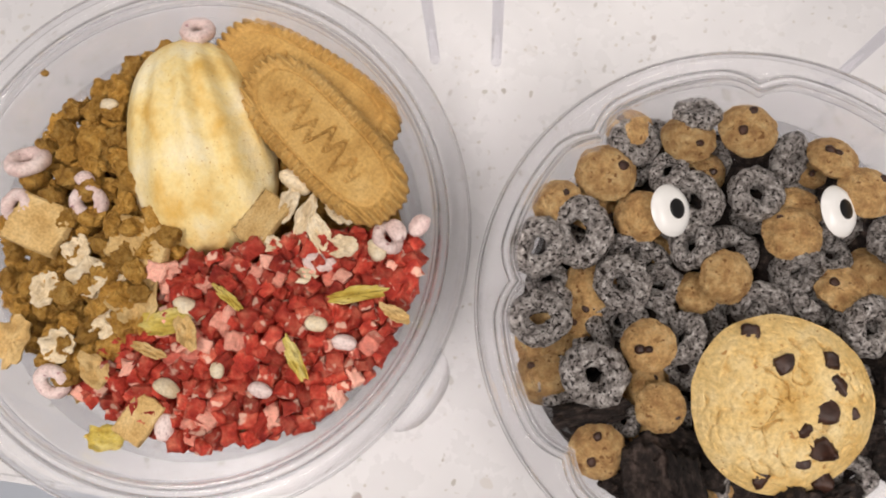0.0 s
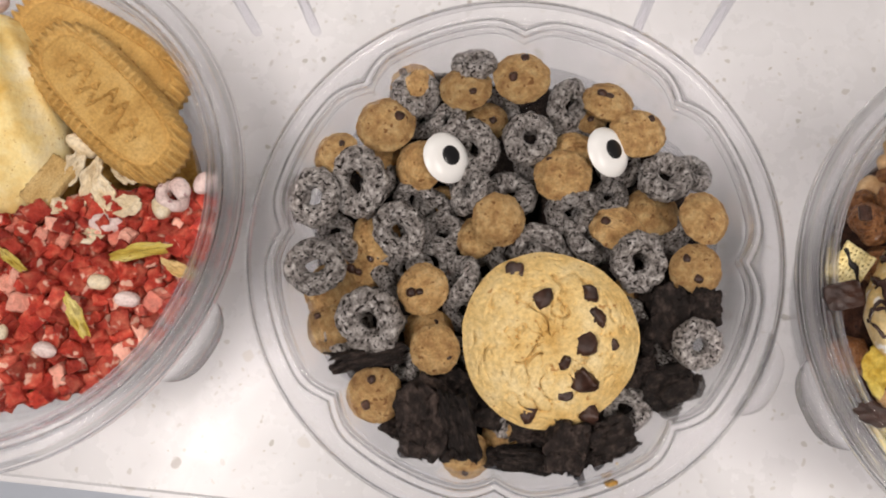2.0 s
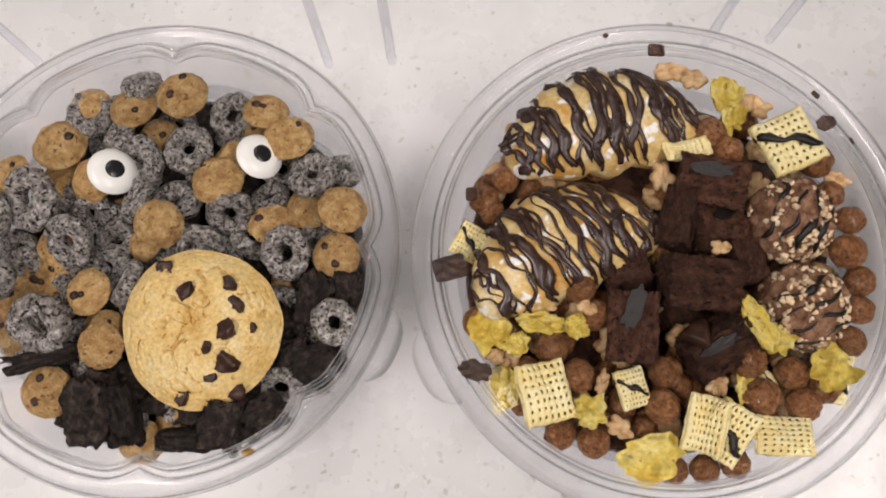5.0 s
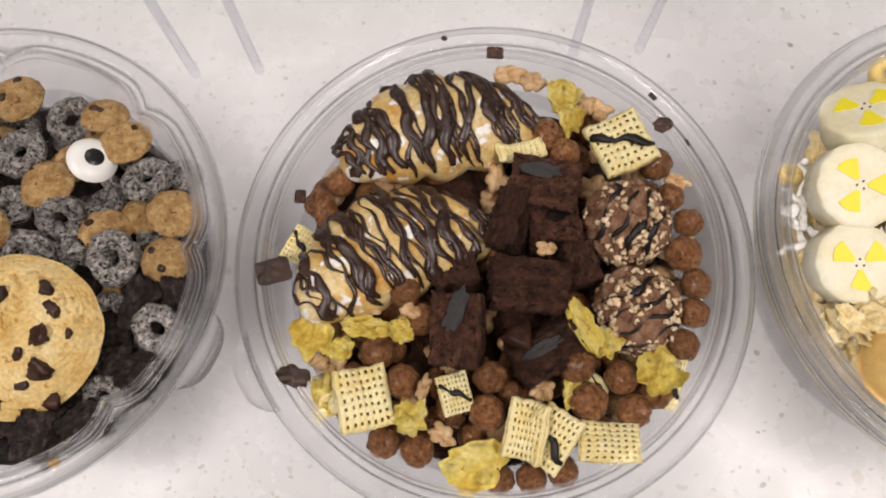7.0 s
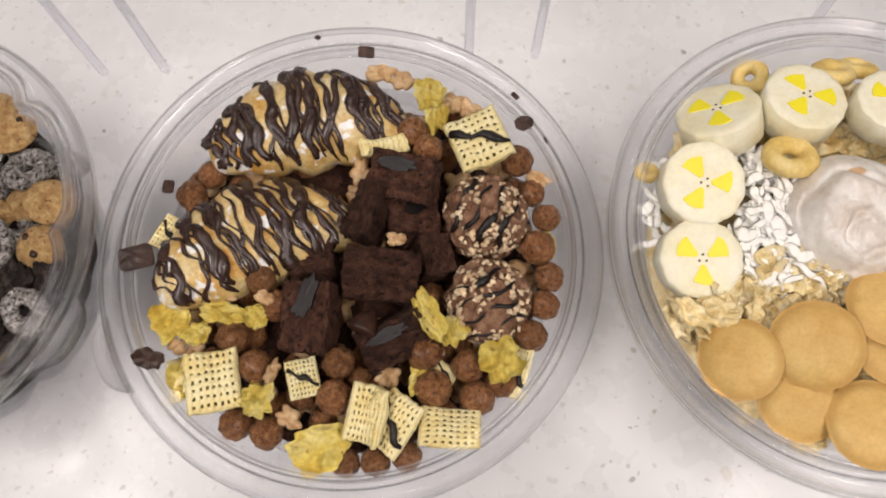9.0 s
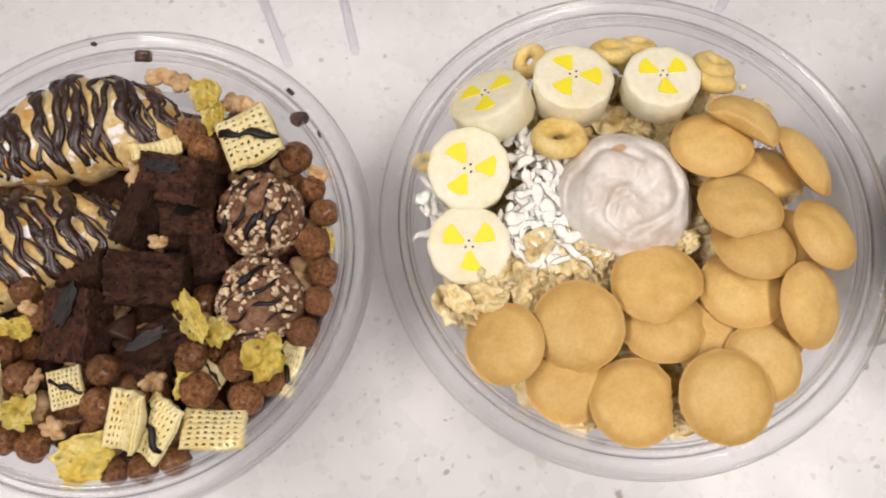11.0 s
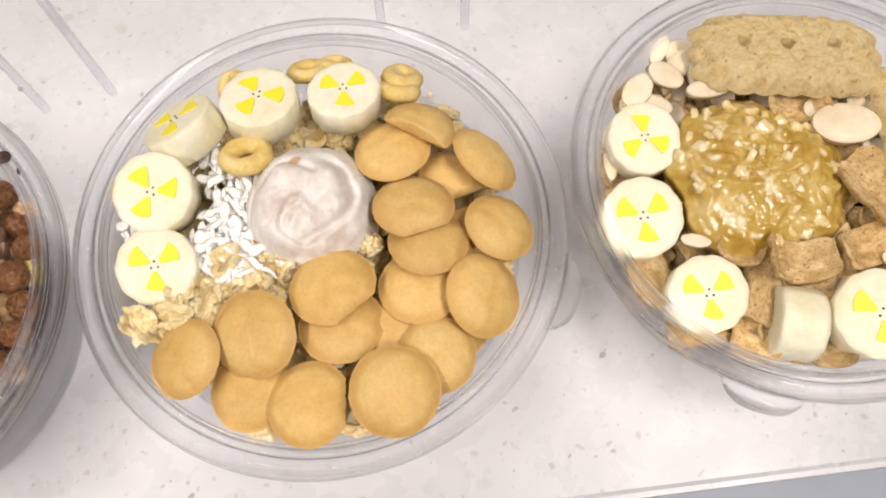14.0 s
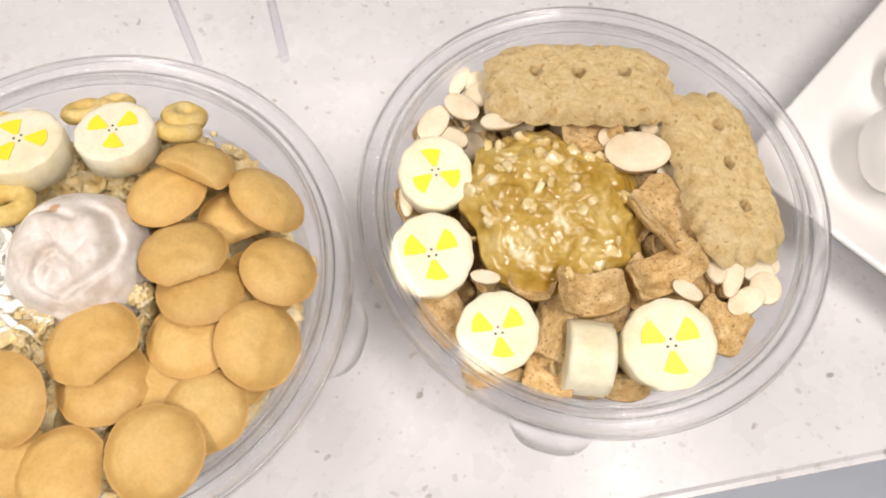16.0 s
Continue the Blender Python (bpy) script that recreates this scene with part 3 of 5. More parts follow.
def make_brownie(v):
    """A cut cube of brownie: crisp edges, porous crumb, a flat blot of set chocolate on some."""
    body = rumple(rough_box(0.0165, 0.0165, 0.012, v, 30, 0.0009, 190, 0.02), 0.0004, 900, v)
    off = Vector((v * 2.3, v * 1.1, v * 0.7))
    for w in body.verts:
        pit = noise.noise(w.co * 800 + off)
        crack = abs(noise.noise(w.co * 170 + off))
        w.co *= 1 - 0.10 * min(1, max(0.0, pit - 0.22) * 5) - 0.05 * max(0.0, 0.06 - crack) / 0.06
    parts = [("brownie_piece", body, BROWNIE, None)]
    for i in range((1, 0, 1, 0, 1, 0)[v % 6]):
        blot = sheet(0.0105 - 0.002 * i, 0.0050 + 0.0008 * ((v + i) % 3), 0.0012, 0.0, 0.00015, v * 3 + i + 9, 8, 0.24)
        parts.append(("chocolate_blot", blot, BLOT, pose(0.0012 * ((v + i) % 3 - 1), 0.0042 - 0.0040 * i, 0.0068, 0, 0, 15 * v - 20 * i)))
    return "brownie_piece", parts, (16.5, 16.5), 6.0


def make_chip(v):
    """A chocolate drop lying on its side: round base, drawn-out tip bent over."""
    bm = bmesh.new()
    n, k = 18, 24
    rings = []
    for i in range(n):
        s = i / (n - 1)
        r = 0.0048 * max(0.02, (1 - s) ** 0.62) * min(1.0, 0.55 + s * 5)
        c = Vector((0.0008 * s * s, -0.0036 + 0.0082 * s, 0.0006 * s - 0.0012 * s * s))
        rings.append([bm.verts.new(c + Vector((r * math.cos(2 * math.pi * j / k), 0, r * math.sin(2 * math.pi * j / k)))) for j in range(k)])
    for p, q in zip(rings, rings[1:]):
        for j in range(k):
            bm.faces.new((p[j], p[(j + 1) % k], q[(j + 1) % k], q[j]))
    bm.faces.new(rings[0])
    bm.faces.new(rings[-1][::-1])
    bmesh.ops.recalc_face_normals(bm, faces=bm.faces)
    return "chocolate_chip", [("chocolate_chip", bm, CHOC, pose(0, 0, 0, -30, 0, 150))], 9.0, 4.5


def make_truffle(v):
    """A ball of milk chocolate, lumpy with chopped nuts half sunk under the coating."""
    parts = [("chocolate_truffle", rumple(rumple(lump_ball(0.0120, 0.0010, 200, v, 5, (1, 1, 0.94)), 0.0016, 420, v), 0.0006, 900, v), MILK, None)]
    rnd = random.Random(70 + v)
    for i in range(230):
        d = Vector((rnd.gauss(0, 1), rnd.gauss(0, 1), abs(rnd.gauss(0, 1)) * 0.9 + 0.05)).normalized()
        if noise.noise(d * 1.6 + Vector((v * 3, 1, 0))) < -0.28:
            continue
        s = rnd.uniform(0.45, 1.10)
        bm = rough_box(0.0018 * s, 0.0013 * s, 0.0010 * s, i, 2, 0.0005, 700, 0.6)
        m = Matrix.Translation(d * rnd.uniform(0.0117, 0.0123)) @ d.to_track_quat("Z", "Y").to_matrix().to_4x4() @ pose(0, 0, 0, rnd.uniform(-30, 30), rnd.uniform(-30, 30), rnd.uniform(0, 180))
        parts.append(("nut_piece", bm, NUT, m))
    for i in range(4):
        pts = []
        span = rnd.uniform(0.6, 1.1)
        for j in range(20):
            t = -span + 2 * span * j / 19
            y = -0.0075 + 0.0046 * i + 0.0009 * math.sin(j * 0.5 + i * 2 + v) + 0.0012 * t
            rr = math.sqrt(max(0.0123 ** 2 - y * y, 1e-6))
            pts.append((rr * math.sin(t) * 1.03, y, rr * math.cos(t) * 0.95 + 0.0005))
        wd = rnd.uniform(0.0005, 0.0011)
        parts.append(("chocolate_drizzle", tube(pts, lambda s, i=i, wd=wd: wd * (0.8 + 0.5 * math.sin(s * 9 + i) + 0.3 * math.sin(s * 23 + i)) * math.sin(math.pi * min(0.98, max(0.06, s))) ** 0.4, 6, 0.6), BLOT, None))
    return "chocolate_truffle", parts, 25.0, 11.5


def make_ball(v):
    return "cocoa_puff", [("cocoa_puff", rumple(lump_ball(0.0049, 0.0006, 380, v, 4), 0.0005, 1500, v), PUFF_BROWN, None)], 10.0, 4.6


def make_lattice(v):
    curl = (0.22, 0.40, 0.30, 1.05)[v % 4]
    parts = [("lattice_cereal", lattice(0.0150, v, curl), CORN_CHEX, None)]
    if v % 4 in (0, 2):
        pts = [(-0.0074 + 0.00148 * i, 0.004 - 0.0008 * i + 0.0007 * math.sin(i * 1.3), 0.0031 * (1 - abs((i - 5) / 5.2) ** 4) * (1 - (0.4 - 0.1 * i) ** 4 * 0.3) + 0.0003) for i in range(11)]
        parts.append(("chocolate_drizzle", tube(pts, lambda s: 0.0010 + 0.0004 * math.sin(s * 11 + v), 6, 0.6), BLOT, None))
    return "lattice_cereal", parts, (14.8, 14.8), 2.6


def make_flake(v):
    return "corn_flake", [("corn_flake", sheet(0.0135, 0.0135, 0.0008, (0.0022, -0.0014, 0.003)[v % 3], 0.0036, v, 14, 0.27), FLAKE, None)], (13.5, 13.5), 1.0


def cluster_mesh(v, material, name, r=0.0048):
    bm = bmesh.new()
    bmesh.ops.create_icosphere(bm, subdivisions=4, radius=1.0)
    off = Vector((v * 3.7, v * 1.3, v * 2.9))
    for w in bm.verts:
        d = w.co.normalized()
        lobes = 1 - abs(noise.noise(d * 1.9 + off)) * 1.1 + 0.30 * noise.noise(d * 4.5 + off) + 0.12 * noise.noise(d * 10 + off)
        w.co = Vector((d.x, d.y * 0.92, d.z * 0.75)) * r * 1.1 * lobes
    return name, [(name, bm, material, None)], (11.0, 11.0), 3.0


def make_cluster(v):
    """Puffed grains of rice stuck together: one lump whose surface is the outermost grain in each direction."""
    rnd = random.Random(300 + v)
    grains = []
    for i in range(9):
        length, width = rnd.uniform(0.0026, 0.0036), rnd.uniform(0.0015, 0.0021)
        at = Matrix.Translation((rnd.uniform(-0.0030, 0.0030), rnd.uniform(-0.0028, 0.0028), rnd.uniform(-0.0004, 0.0012))) @ pose(0, 0, 0, rnd.uniform(-30, 30), rnd.uniform(-30, 30), rnd.uniform(0, 180)) @ Matrix.Diagonal((length, width, width, 1))
        grains.append(at.inverted())
    bm = bmesh.new()
    bmesh.ops.create_icosphere(bm, subdivisions=5, radius=1.0)
    for w in bm.verts:
        d = w.co.normalized()
        far = 0.0012
        for inv in grains:
            o, e = inv @ Vector((0, 0, 0)), inv.to_3x3() @ d
            qa, qb, qc = e.dot(e), o.dot(e), o.dot(o) - 1
            root = qb * qb - qa * qc
            if root > 0:
                far = max(far, (-qb + math.sqrt(root)) / qa)
        w.co = d * far
    bmesh.ops.smooth_vert(bm, verts=bm.verts, factor=0.5, use_axis_x=True, use_axis_y=True, use_axis_z=True)
    return "rice_crisp", [("rice_crisp", bm, RICE, None)], (11.0, 11.0), 2.4


def make_smear(v):
    return "chocolate_smear", [("chocolate_smear", sheet(0.006, 0.006, 0.0011, -0.0003, 0.0004, v, 9, 0.16, square=v % 2 == 0), CHOC, None)], (6.0, 6.0), -0.6


def make_banana(v):
    def rim(a):
        return 0.0116 * (1 + 0.035 * abs(math.sin(a * 5.5 + v)) + 0.02 * math.cos(2 * a + v) + 0.006 * noise.noise((math.cos(a) * 9, math.sin(a) * 9, v)))

    def top(s, a):
        return 0.0001 * noise.noise((s * math.cos(a) * 5, s * math.sin(a) * 5, v)) - 0.0009 * s ** 14
    bm = dome(rim, top, lambda s, a: -0.0105 + 0.0008 * s ** 12, 72, 14)
    parts = [("banana_slice", bm, BANANA, None)]
    for k in range(3):
        c = 2 * math.pi * k / 3
        w = bmesh.new()
        face_top, face_low = [], []
        ring_pts = [(0.0019, -0.30), (0.0019, 0.30)] + [(0.0076 + 0.0005 * math.sin(3 * q + k), q) for q in (0.43, 0.25, 0.08, -0.08, -0.25, -0.43)]
        for r, q in ring_pts:
            p = (r * math.cos(c + q), r * math.sin(c + q))
            face_top.append(w.verts.new((*p, 0.00028)))
            face_low.append(w.verts.new((*p, -0.0004)))
        w.faces.new(face_top)
        w.faces.new(face_low[::-1])
        for i in range(len(ring_pts)):
            j = (i + 1) % len(ring_pts)
            w.faces.new((face_top[i], face_low[i], face_low[j], face_top[j]))
        parts.append(("yellow_wedge", w, STENCIL, None))
        parts.append(("seed_dot", lump_ball(0.00038, 0.0, 100, 1, 1, (1, 1, 0.6)), SEED, pose(0.0012 * math.cos(c + 1.05), 0.0012 * math.sin(c + 1.05), 0.0002)))
    return "banana_slice", parts, 23.4, 0.2


def make_bananaside(v):
    bm = rough_box(0.0135, 0.021, 0.0215, v, 8, 0.0004, 150, 0.06)
    for w in bm.verts:
        d = Vector((w.co.y, w.co.z))
        if d.length > 1e-6:
            k = max(abs(d.x), abs(d.y)) / d.length
            w.co.y, w.co.z = w.co.y * (0.15 + 0.85 * k) * 1.05, w.co.z * (0.15 + 0.85 * k) * 1.05
    return "banana_slice", [("banana_slice", bm, BANANA, None)], (14.0, 22.0), 9.0


def make_oat(v):
    return "oat_ring", [("oat_ring", torus(0.0047, 0.0029, 32, 12, 0.95, 0.0005, 260, v), OAT_RING, None)], 15.2, 2.8


def make_bun(v):
    def top(s, a):
        x, y = s * math.cos(a), s * math.sin(a)
        turn = (s * 1.75 - a / (2 * math.pi) + 0.55 * noise.noise((x * 2.2, y * 2.2, 8))) % 1.0
        groove = math.exp(-((turn - 0.5) / 0.11) ** 2) * (1 if 0.10 < s < 0.84 else 0.15) * (0.85 + 0.5 * noise.noise((x * 2, y * 2, 12)))
        lip = 0.0022 / (1 + math.exp((math.hypot(x - 0.06, y + 0.04) - 0.66) * 26))
        hollow = 0.0030 * math.exp(-((x - 0.05) ** 2 + (y - 0.22) ** 2) / 0.045)
        return 0.0112 * (1 - s ** 4.5) + lip - hollow - 0.0020 * groove + 0.0016 * noise.noise((x * 3, y * 3, 7)) + 0.0003 * noise.noise((x * 8, y * 8, 3)) - 0.0006 * max(0, 0.07 - abs(noise.noise((x * 3.5, y * 3.5, 21)))) / 0.07

    def rim(a):
        return 0.0185 * (1 + 0.035 * noise.noise((math.cos(a) * 1.5, math.sin(a) * 1.5, 5)))
    return "cinnamon_bun", [("cinnamon_bun", dome(rim, top, lambda s, a: -0.004, 96, 40), FROSTING, None)], 37.4, 12.5


def make_wafer(v):
    """A domed round wafer; the last three forms are snapped along a line, losing more of themselves each time."""
    cut = {4: 0.84, 5: 0.62, 6: 0.30}.get(v)

    def rim(a):
        r = 0.0118 * (1 + 0.03 * noise.noise((math.cos(a) * 1.3 + v, math.sin(a) * 1.3, v)) + 0.016 * noise.noise((math.cos(a) * 8, math.sin(a) * 8, v)))
        if cut and math.cos(a) > 0.05:
            r = min(r, 0.0118 * cut / math.cos(a) * (1 + 0.05 * noise.noise((a * 9, v, 0)) + 0.03 * noise.noise((a * 30, v, 0))))
        return r

    def top(s, a):
        worn = s * rim(a) / 0.0118
        x, y = worn * math.cos(a), worn * math.sin(a)
        return 0.0036 * (1 - worn ** 2.6) * (1 - s ** 14) + 0.0004 * noise.noise((x * 3, y * 3, v)) + 0.00010 * noise.noise((x * 22, y * 22, v))
    return "vanilla_wafer", [("vanilla_wafer", dome(rim, top, lambda s, a: -0.0016 * (1 - s ** 8), 90, 22), WAFER, None)], 23.6, 3.4


def stadium(w, h, power=3.4):
    def rim(a):
        c, s = abs(math.cos(a)) / (w / 2), abs(math.sin(a)) / (h / 2)
        return 1 / (c ** power + s ** power) ** (1 / power)
    return rim


def make_biscuit(v):
    base = stadium(0.056, 0.0275, 4.2)

    def rim(a):
        r = base(a)
        x, y = r * math.cos(a), r * math.sin(a)
        return r * (1 + 0.075 * (abs(math.cos((x if abs(y) > 0.0125 else y) * 440)) - 0.64) + 0.02 * noise.noise((x * 260, y * 260, v)))
    holes = [(-0.0135, 0.001), (-0.001, 0.0005), (0.0125, 0.001)]

    def top(s, a):
        r = rim(a) * s
        x, y = r * math.cos(a), r * math.sin(a)
        z = 0.0058 * (1 - s ** 7) + 0.0002 * noise.noise((x * 170, y * 170, v)) + 0.0006 * noise.noise((x * 430, y * 430, v)) - 0.0007 * max(0.0, noise.noise((x * 620, y * 900, v + 6)) - 0.2)
        for hx, hy in holes:
            d = math.hypot(x - hx, y - hy)
            z -= 0.0062 * math.exp(-(d / 0.00150) ** 8)
        return z
    return "oat_biscuit", [("oat_biscuit", dome(rim, top, lambda s, a: -0.0012 * (1 - s ** 8), 240, 90), BISCUIT, None)], (56.0, 28.0), 6.0


def make_stampbiscuit(v):
    base = stadium(0.060, 0.0285, 2.9)

    def teeth(x, y):
        along = x if abs(y) / 0.01425 > abs(x) / 0.030 else y
        return math.cos(2 * math.pi * along / 0.0027)

    def rim(a):
        r = base(a)
        return r * (1 + 0.016 * teeth(r * math.cos(a), r * math.sin(a)))

    def top(s, a):
        r = rim(a) * s
        x, y = r * math.cos(a), r * math.sin(a)
        z = 0.0050
        band = ((abs(x) / 0.0250) ** 3 + (abs(y) / 0.0098) ** 3) ** (1 / 3)
        if band > 1:
            z += min(1, (band - 1) * 9) * (0.0005 + 0.0010 * teeth(x, y))
        z -= 0.0042 * max(0, (s - 0.88) / 0.12) ** 2
        z -= 0.0009 * math.exp(-((band - 1.0) / 0.045) ** 2)
        if abs(x) < 0.0165 and band < 1:
            wave = 0.0032 * math.sin(x * 1150) + 0.0016 * math.sin(x * 430)
            d = abs(y - wave)
            z -= 0.0013 * math.exp(-((d - 0.0010) / 0.0005) ** 2)
        return z + 0.00025 * noise.noise((x * 400, y * 400, v))
    return "caramel_biscuit", [("caramel_biscuit", dome(rim, top, lambda s, a: -0.001, 360, 90), CARAMEL, None)], (60.0, 28.5), 5.5


def make_madeleine(v):
    def rim(a):
        c = math.cos(a)
        return stadium(0.0600, 0.0405, 2.35)(a) * (1 + 0.09 * c * abs(math.sin(a)))

    def top(s, a):
        r = rim(a) * s
        x, y = r * math.cos(a), r * math.sin(a)
        fan = math.atan2(y, x + 0.055)
        ridge = math.cos(fan * 40) * 0.0007 * min(1, max(0, (1 - s) * 5))
        return 0.0150 * (1 - s ** 2.4) ** 0.75 + ridge + 0.0004 * noise.noise((x * 120, y * 120, 2))
    return "madeleine", [("madeleine", dome(rim, top, lambda s, a: -0.004 * (1 - s ** 4), 110, 40), SPONGE, None)], (60.0, 41.0), 14.0


def make_jam(v):
    def rim(a):
        return 0.0260 * (1 + 0.24 * noise.noise((math.cos(a) * 1.8, math.sin(a) * 1.8, 9)) + 0.06 * noise.noise((math.cos(a) * 6, math.sin(a) * 6, 3)))

    def top(s, a):
        x, y = s * math.cos(a), s * math.sin(a)
        lumps = abs(noise.noise((x * 5, y * 5, 1))) + 0.6 * abs(noise.noise((x * 11, y * 11, 2))) + 0.12 * noise.noise((x * 20, y * 20, 5))
        return 0.0080 * (1 - s ** 3) + 0.0030 * lumps * (1 - s ** 8)
    parts = [("banana_jam", dome(rim, top, lambda s, a: -0.003, 120, 60), JAM, None)]
    rnd = random.Random(17)
    for i in range(44):
        a, s = rnd.uniform(0, 6.28), rnd.uniform(0.05, 0.9) ** 0.6
        r = rim(a) * s
        bm = rough_box(0.0042 * rnd.uniform(0.4, 1.1), 0.0032 * rnd.uniform(0.5, 1.1), 0.0022, i, 4, 0.0008, 260, 0.6)
        parts.append(("fruit_lump", bm, LUMP, pose(r * math.cos(a), r * math.sin(a), top(s, a) - 0.0002, rnd.uniform(-30, 30), rnd.uniform(-30, 30), rnd.uniform(0, 180))))
    return "banana_jam", parts, (52.0, 52.0), 9.5


def make_square(v):
    return "cinnamon_square", [("cinnamon_square", rumple(sheet(0.013, 0.013, 0.0019, (0.0055, -0.0035, 0.003)[v % 3], 0.0013, v, 14, square=True), 0.00035, 700, v), SQUARE, None)], (12.5, 12.5), 1.5


def make_almond(v):
    def rim(a):
        return 0.0060 * (1 - 0.10 * math.cos(a)) / math.sqrt(math.cos(a) ** 2 + (math.sin(a) / (0.58 + 0.02 * (v % 4))) ** 2) * (1 + 0.04 * noise.noise((math.cos(a) * 3, math.sin(a) * 3, v)))
    body = dome(rim, lambda s, a: 0.0013 - 0.0006 * s ** 6, lambda s, a: -0.0012, 32, 9)
    skin = dome(lambda a: rim(a) * (1.01 + 0.03 * max(0.0, math.sin(a + v))), lambda s, a: 0.0004, lambda s, a: -0.0009, 32, 3)
    return "almond_slice", [("almond_slice", body, ALMOND, None), ("skin", skin, SKIN, None)], (11.4, 7.6), 0.7


def make_fruitloop(v):
    return "pink_cereal_loop", [("pink_cereal_loop", torus(0.0036, 0.0020, 30, 12, 1, 0.0004, 380, v), PINK, None)], 11.2, 2.0


def make_puff(v):
    return "oat_puff", [("oat_puff", lump_ball(0.0045, 0.0008, 240, v, 3, (1, 0.75, 0.6)), PINK if v % 2 else PALE, None)], (9.0, 6.8), 2.5


def make_chexflat(v):
    bm = pad(0.0165, 0.0034, v)
    for w in bm.verts:
        w.co.z += 0.0006 * math.sin(w.co.x * 2600) * math.cos(w.co.y * 2600) * (1 if w.co.z > 0 else 0)
    return "wheat_square", [("wheat_square", bm, WHEAT, None)], (16.0, 16.0), 2.0


def make_corn(v):
    return "corn_flake", [("corn_flake", sheet(0.0135, 0.0135, 0.0008, (0.002, -0.0015)[v % 2], 0.0026, v + 20, 10, 0.2), FLAKE if v % 2 else WHEAT, None)], (13.5, 13.5), 1.0


def make_oatflake(v):
    return "oat_flake", [("oat_flake", sheet(0.0105, 0.0105, 0.0010, 0.001, 0.0026, v + 40, 9, 0.16), PALE, None)], (10.5, 10.5), 1.0


def make_straw(v):
    rnd = random.Random(500 + v)
    return "strawberry_cube", [("strawberry_cube", rumple(rough_box(0.0052 * rnd.uniform(0.7, 1.2), 0.0044 * rnd.uniform(0.6, 1.1), 0.0040, v, 4, 0.0009, 240, 0.05), 0.0003, 900, v), STRAW, None)], 5.0, 2.2


def make_granola(v):
    return "crumble_piece", [("crumble_piece", rumple(lump_ball(0.0050, 0.0022, 190, v + 30, 4, (1, 0.9, 0.8)), 0.0014, 480, v), GRANOLA, None)], (10.0, 10.0), 3.0


def make_crumble(v):
    return cluster_mesh(v + 60, CRUMBLE, "oat_crisp")


def make_shred(v):
    """A ribbon of coconut, bent in its own plane and a little out of it."""
    rnd = random.Random(800 + v)
    length, bend, lift = rnd.uniform(0.007, 0.014), rnd.uniform(-1.1, 1.1), rnd.uniform(-0.0012, 0.0018)
    pts, x, y = [], 0.0, 0.0
    for i in range(14):
        a = bend * (i / 13 - 0.5) + 0.25 * math.sin(i * 0.8 + v)
        x, y = x + math.cos(a) * length / 13, y + math.sin(a) * length / 13
        pts.append((x, y, lift * math.sin(math.pi * i / 13) + 0.0004 * math.sin(i + v)))
    pts = [(p[0] - x / 2, p[1] - y / 2, p[2]) for p in pts]
    width = rnd.uniform(0.0007, 0.0019)
    return "coconut_shred", [("coconut_shred", tube(pts, lambda s: width * min(1.0, 0.35 + 4 * s, 0.35 + 4 * (1 - s)) * (1 + 0.3 * math.sin(s * 7 + v)), 6, 0.13), COCONUT, None)], 12.0, 0.8


def make_goldflake(v):
    return "corn_flake", [("corn_flake", sheet(0.0115, 0.0115, 0.0010, (0.003, -0.002)[v % 2], 0.0028, v + 90, 10, 0.20), CRUMBLE, None)], (10.5, 10.5), 1.0


KINDS = {"loop": make_loop, "mini": make_mini, "bigcookie": make_bigcookie, "eye": make_eye, "black": make_black, "croissant": make_croissant, "brownie": make_brownie,
         "chip": make_chip, "truffle": make_truffle, "ball": make_ball, "lattice": make_lattice, "flake": make_flake, "cluster": make_cluster, "smear": make_smear,
         "banana": make_banana, "bananaside": make_bananaside, "oat": make_oat, "bun": make_bun, "wafer": make_wafer, "biscuit": make_biscuit,
         "stampbiscuit": make_stampbiscuit, "madeleine": make_madeleine, "jam": make_jam, "square": make_square, "almond": make_almond, "fruitloop": make_fruitloop,
         "puff": make_puff, "chexflat": make_chexflat, "corn": make_corn, "oatflake": make_oatflake, "straw": make_straw, "granola": make_granola,
         "crumble": make_crumble, "shred": make_shred, "goldflake": make_goldflake}
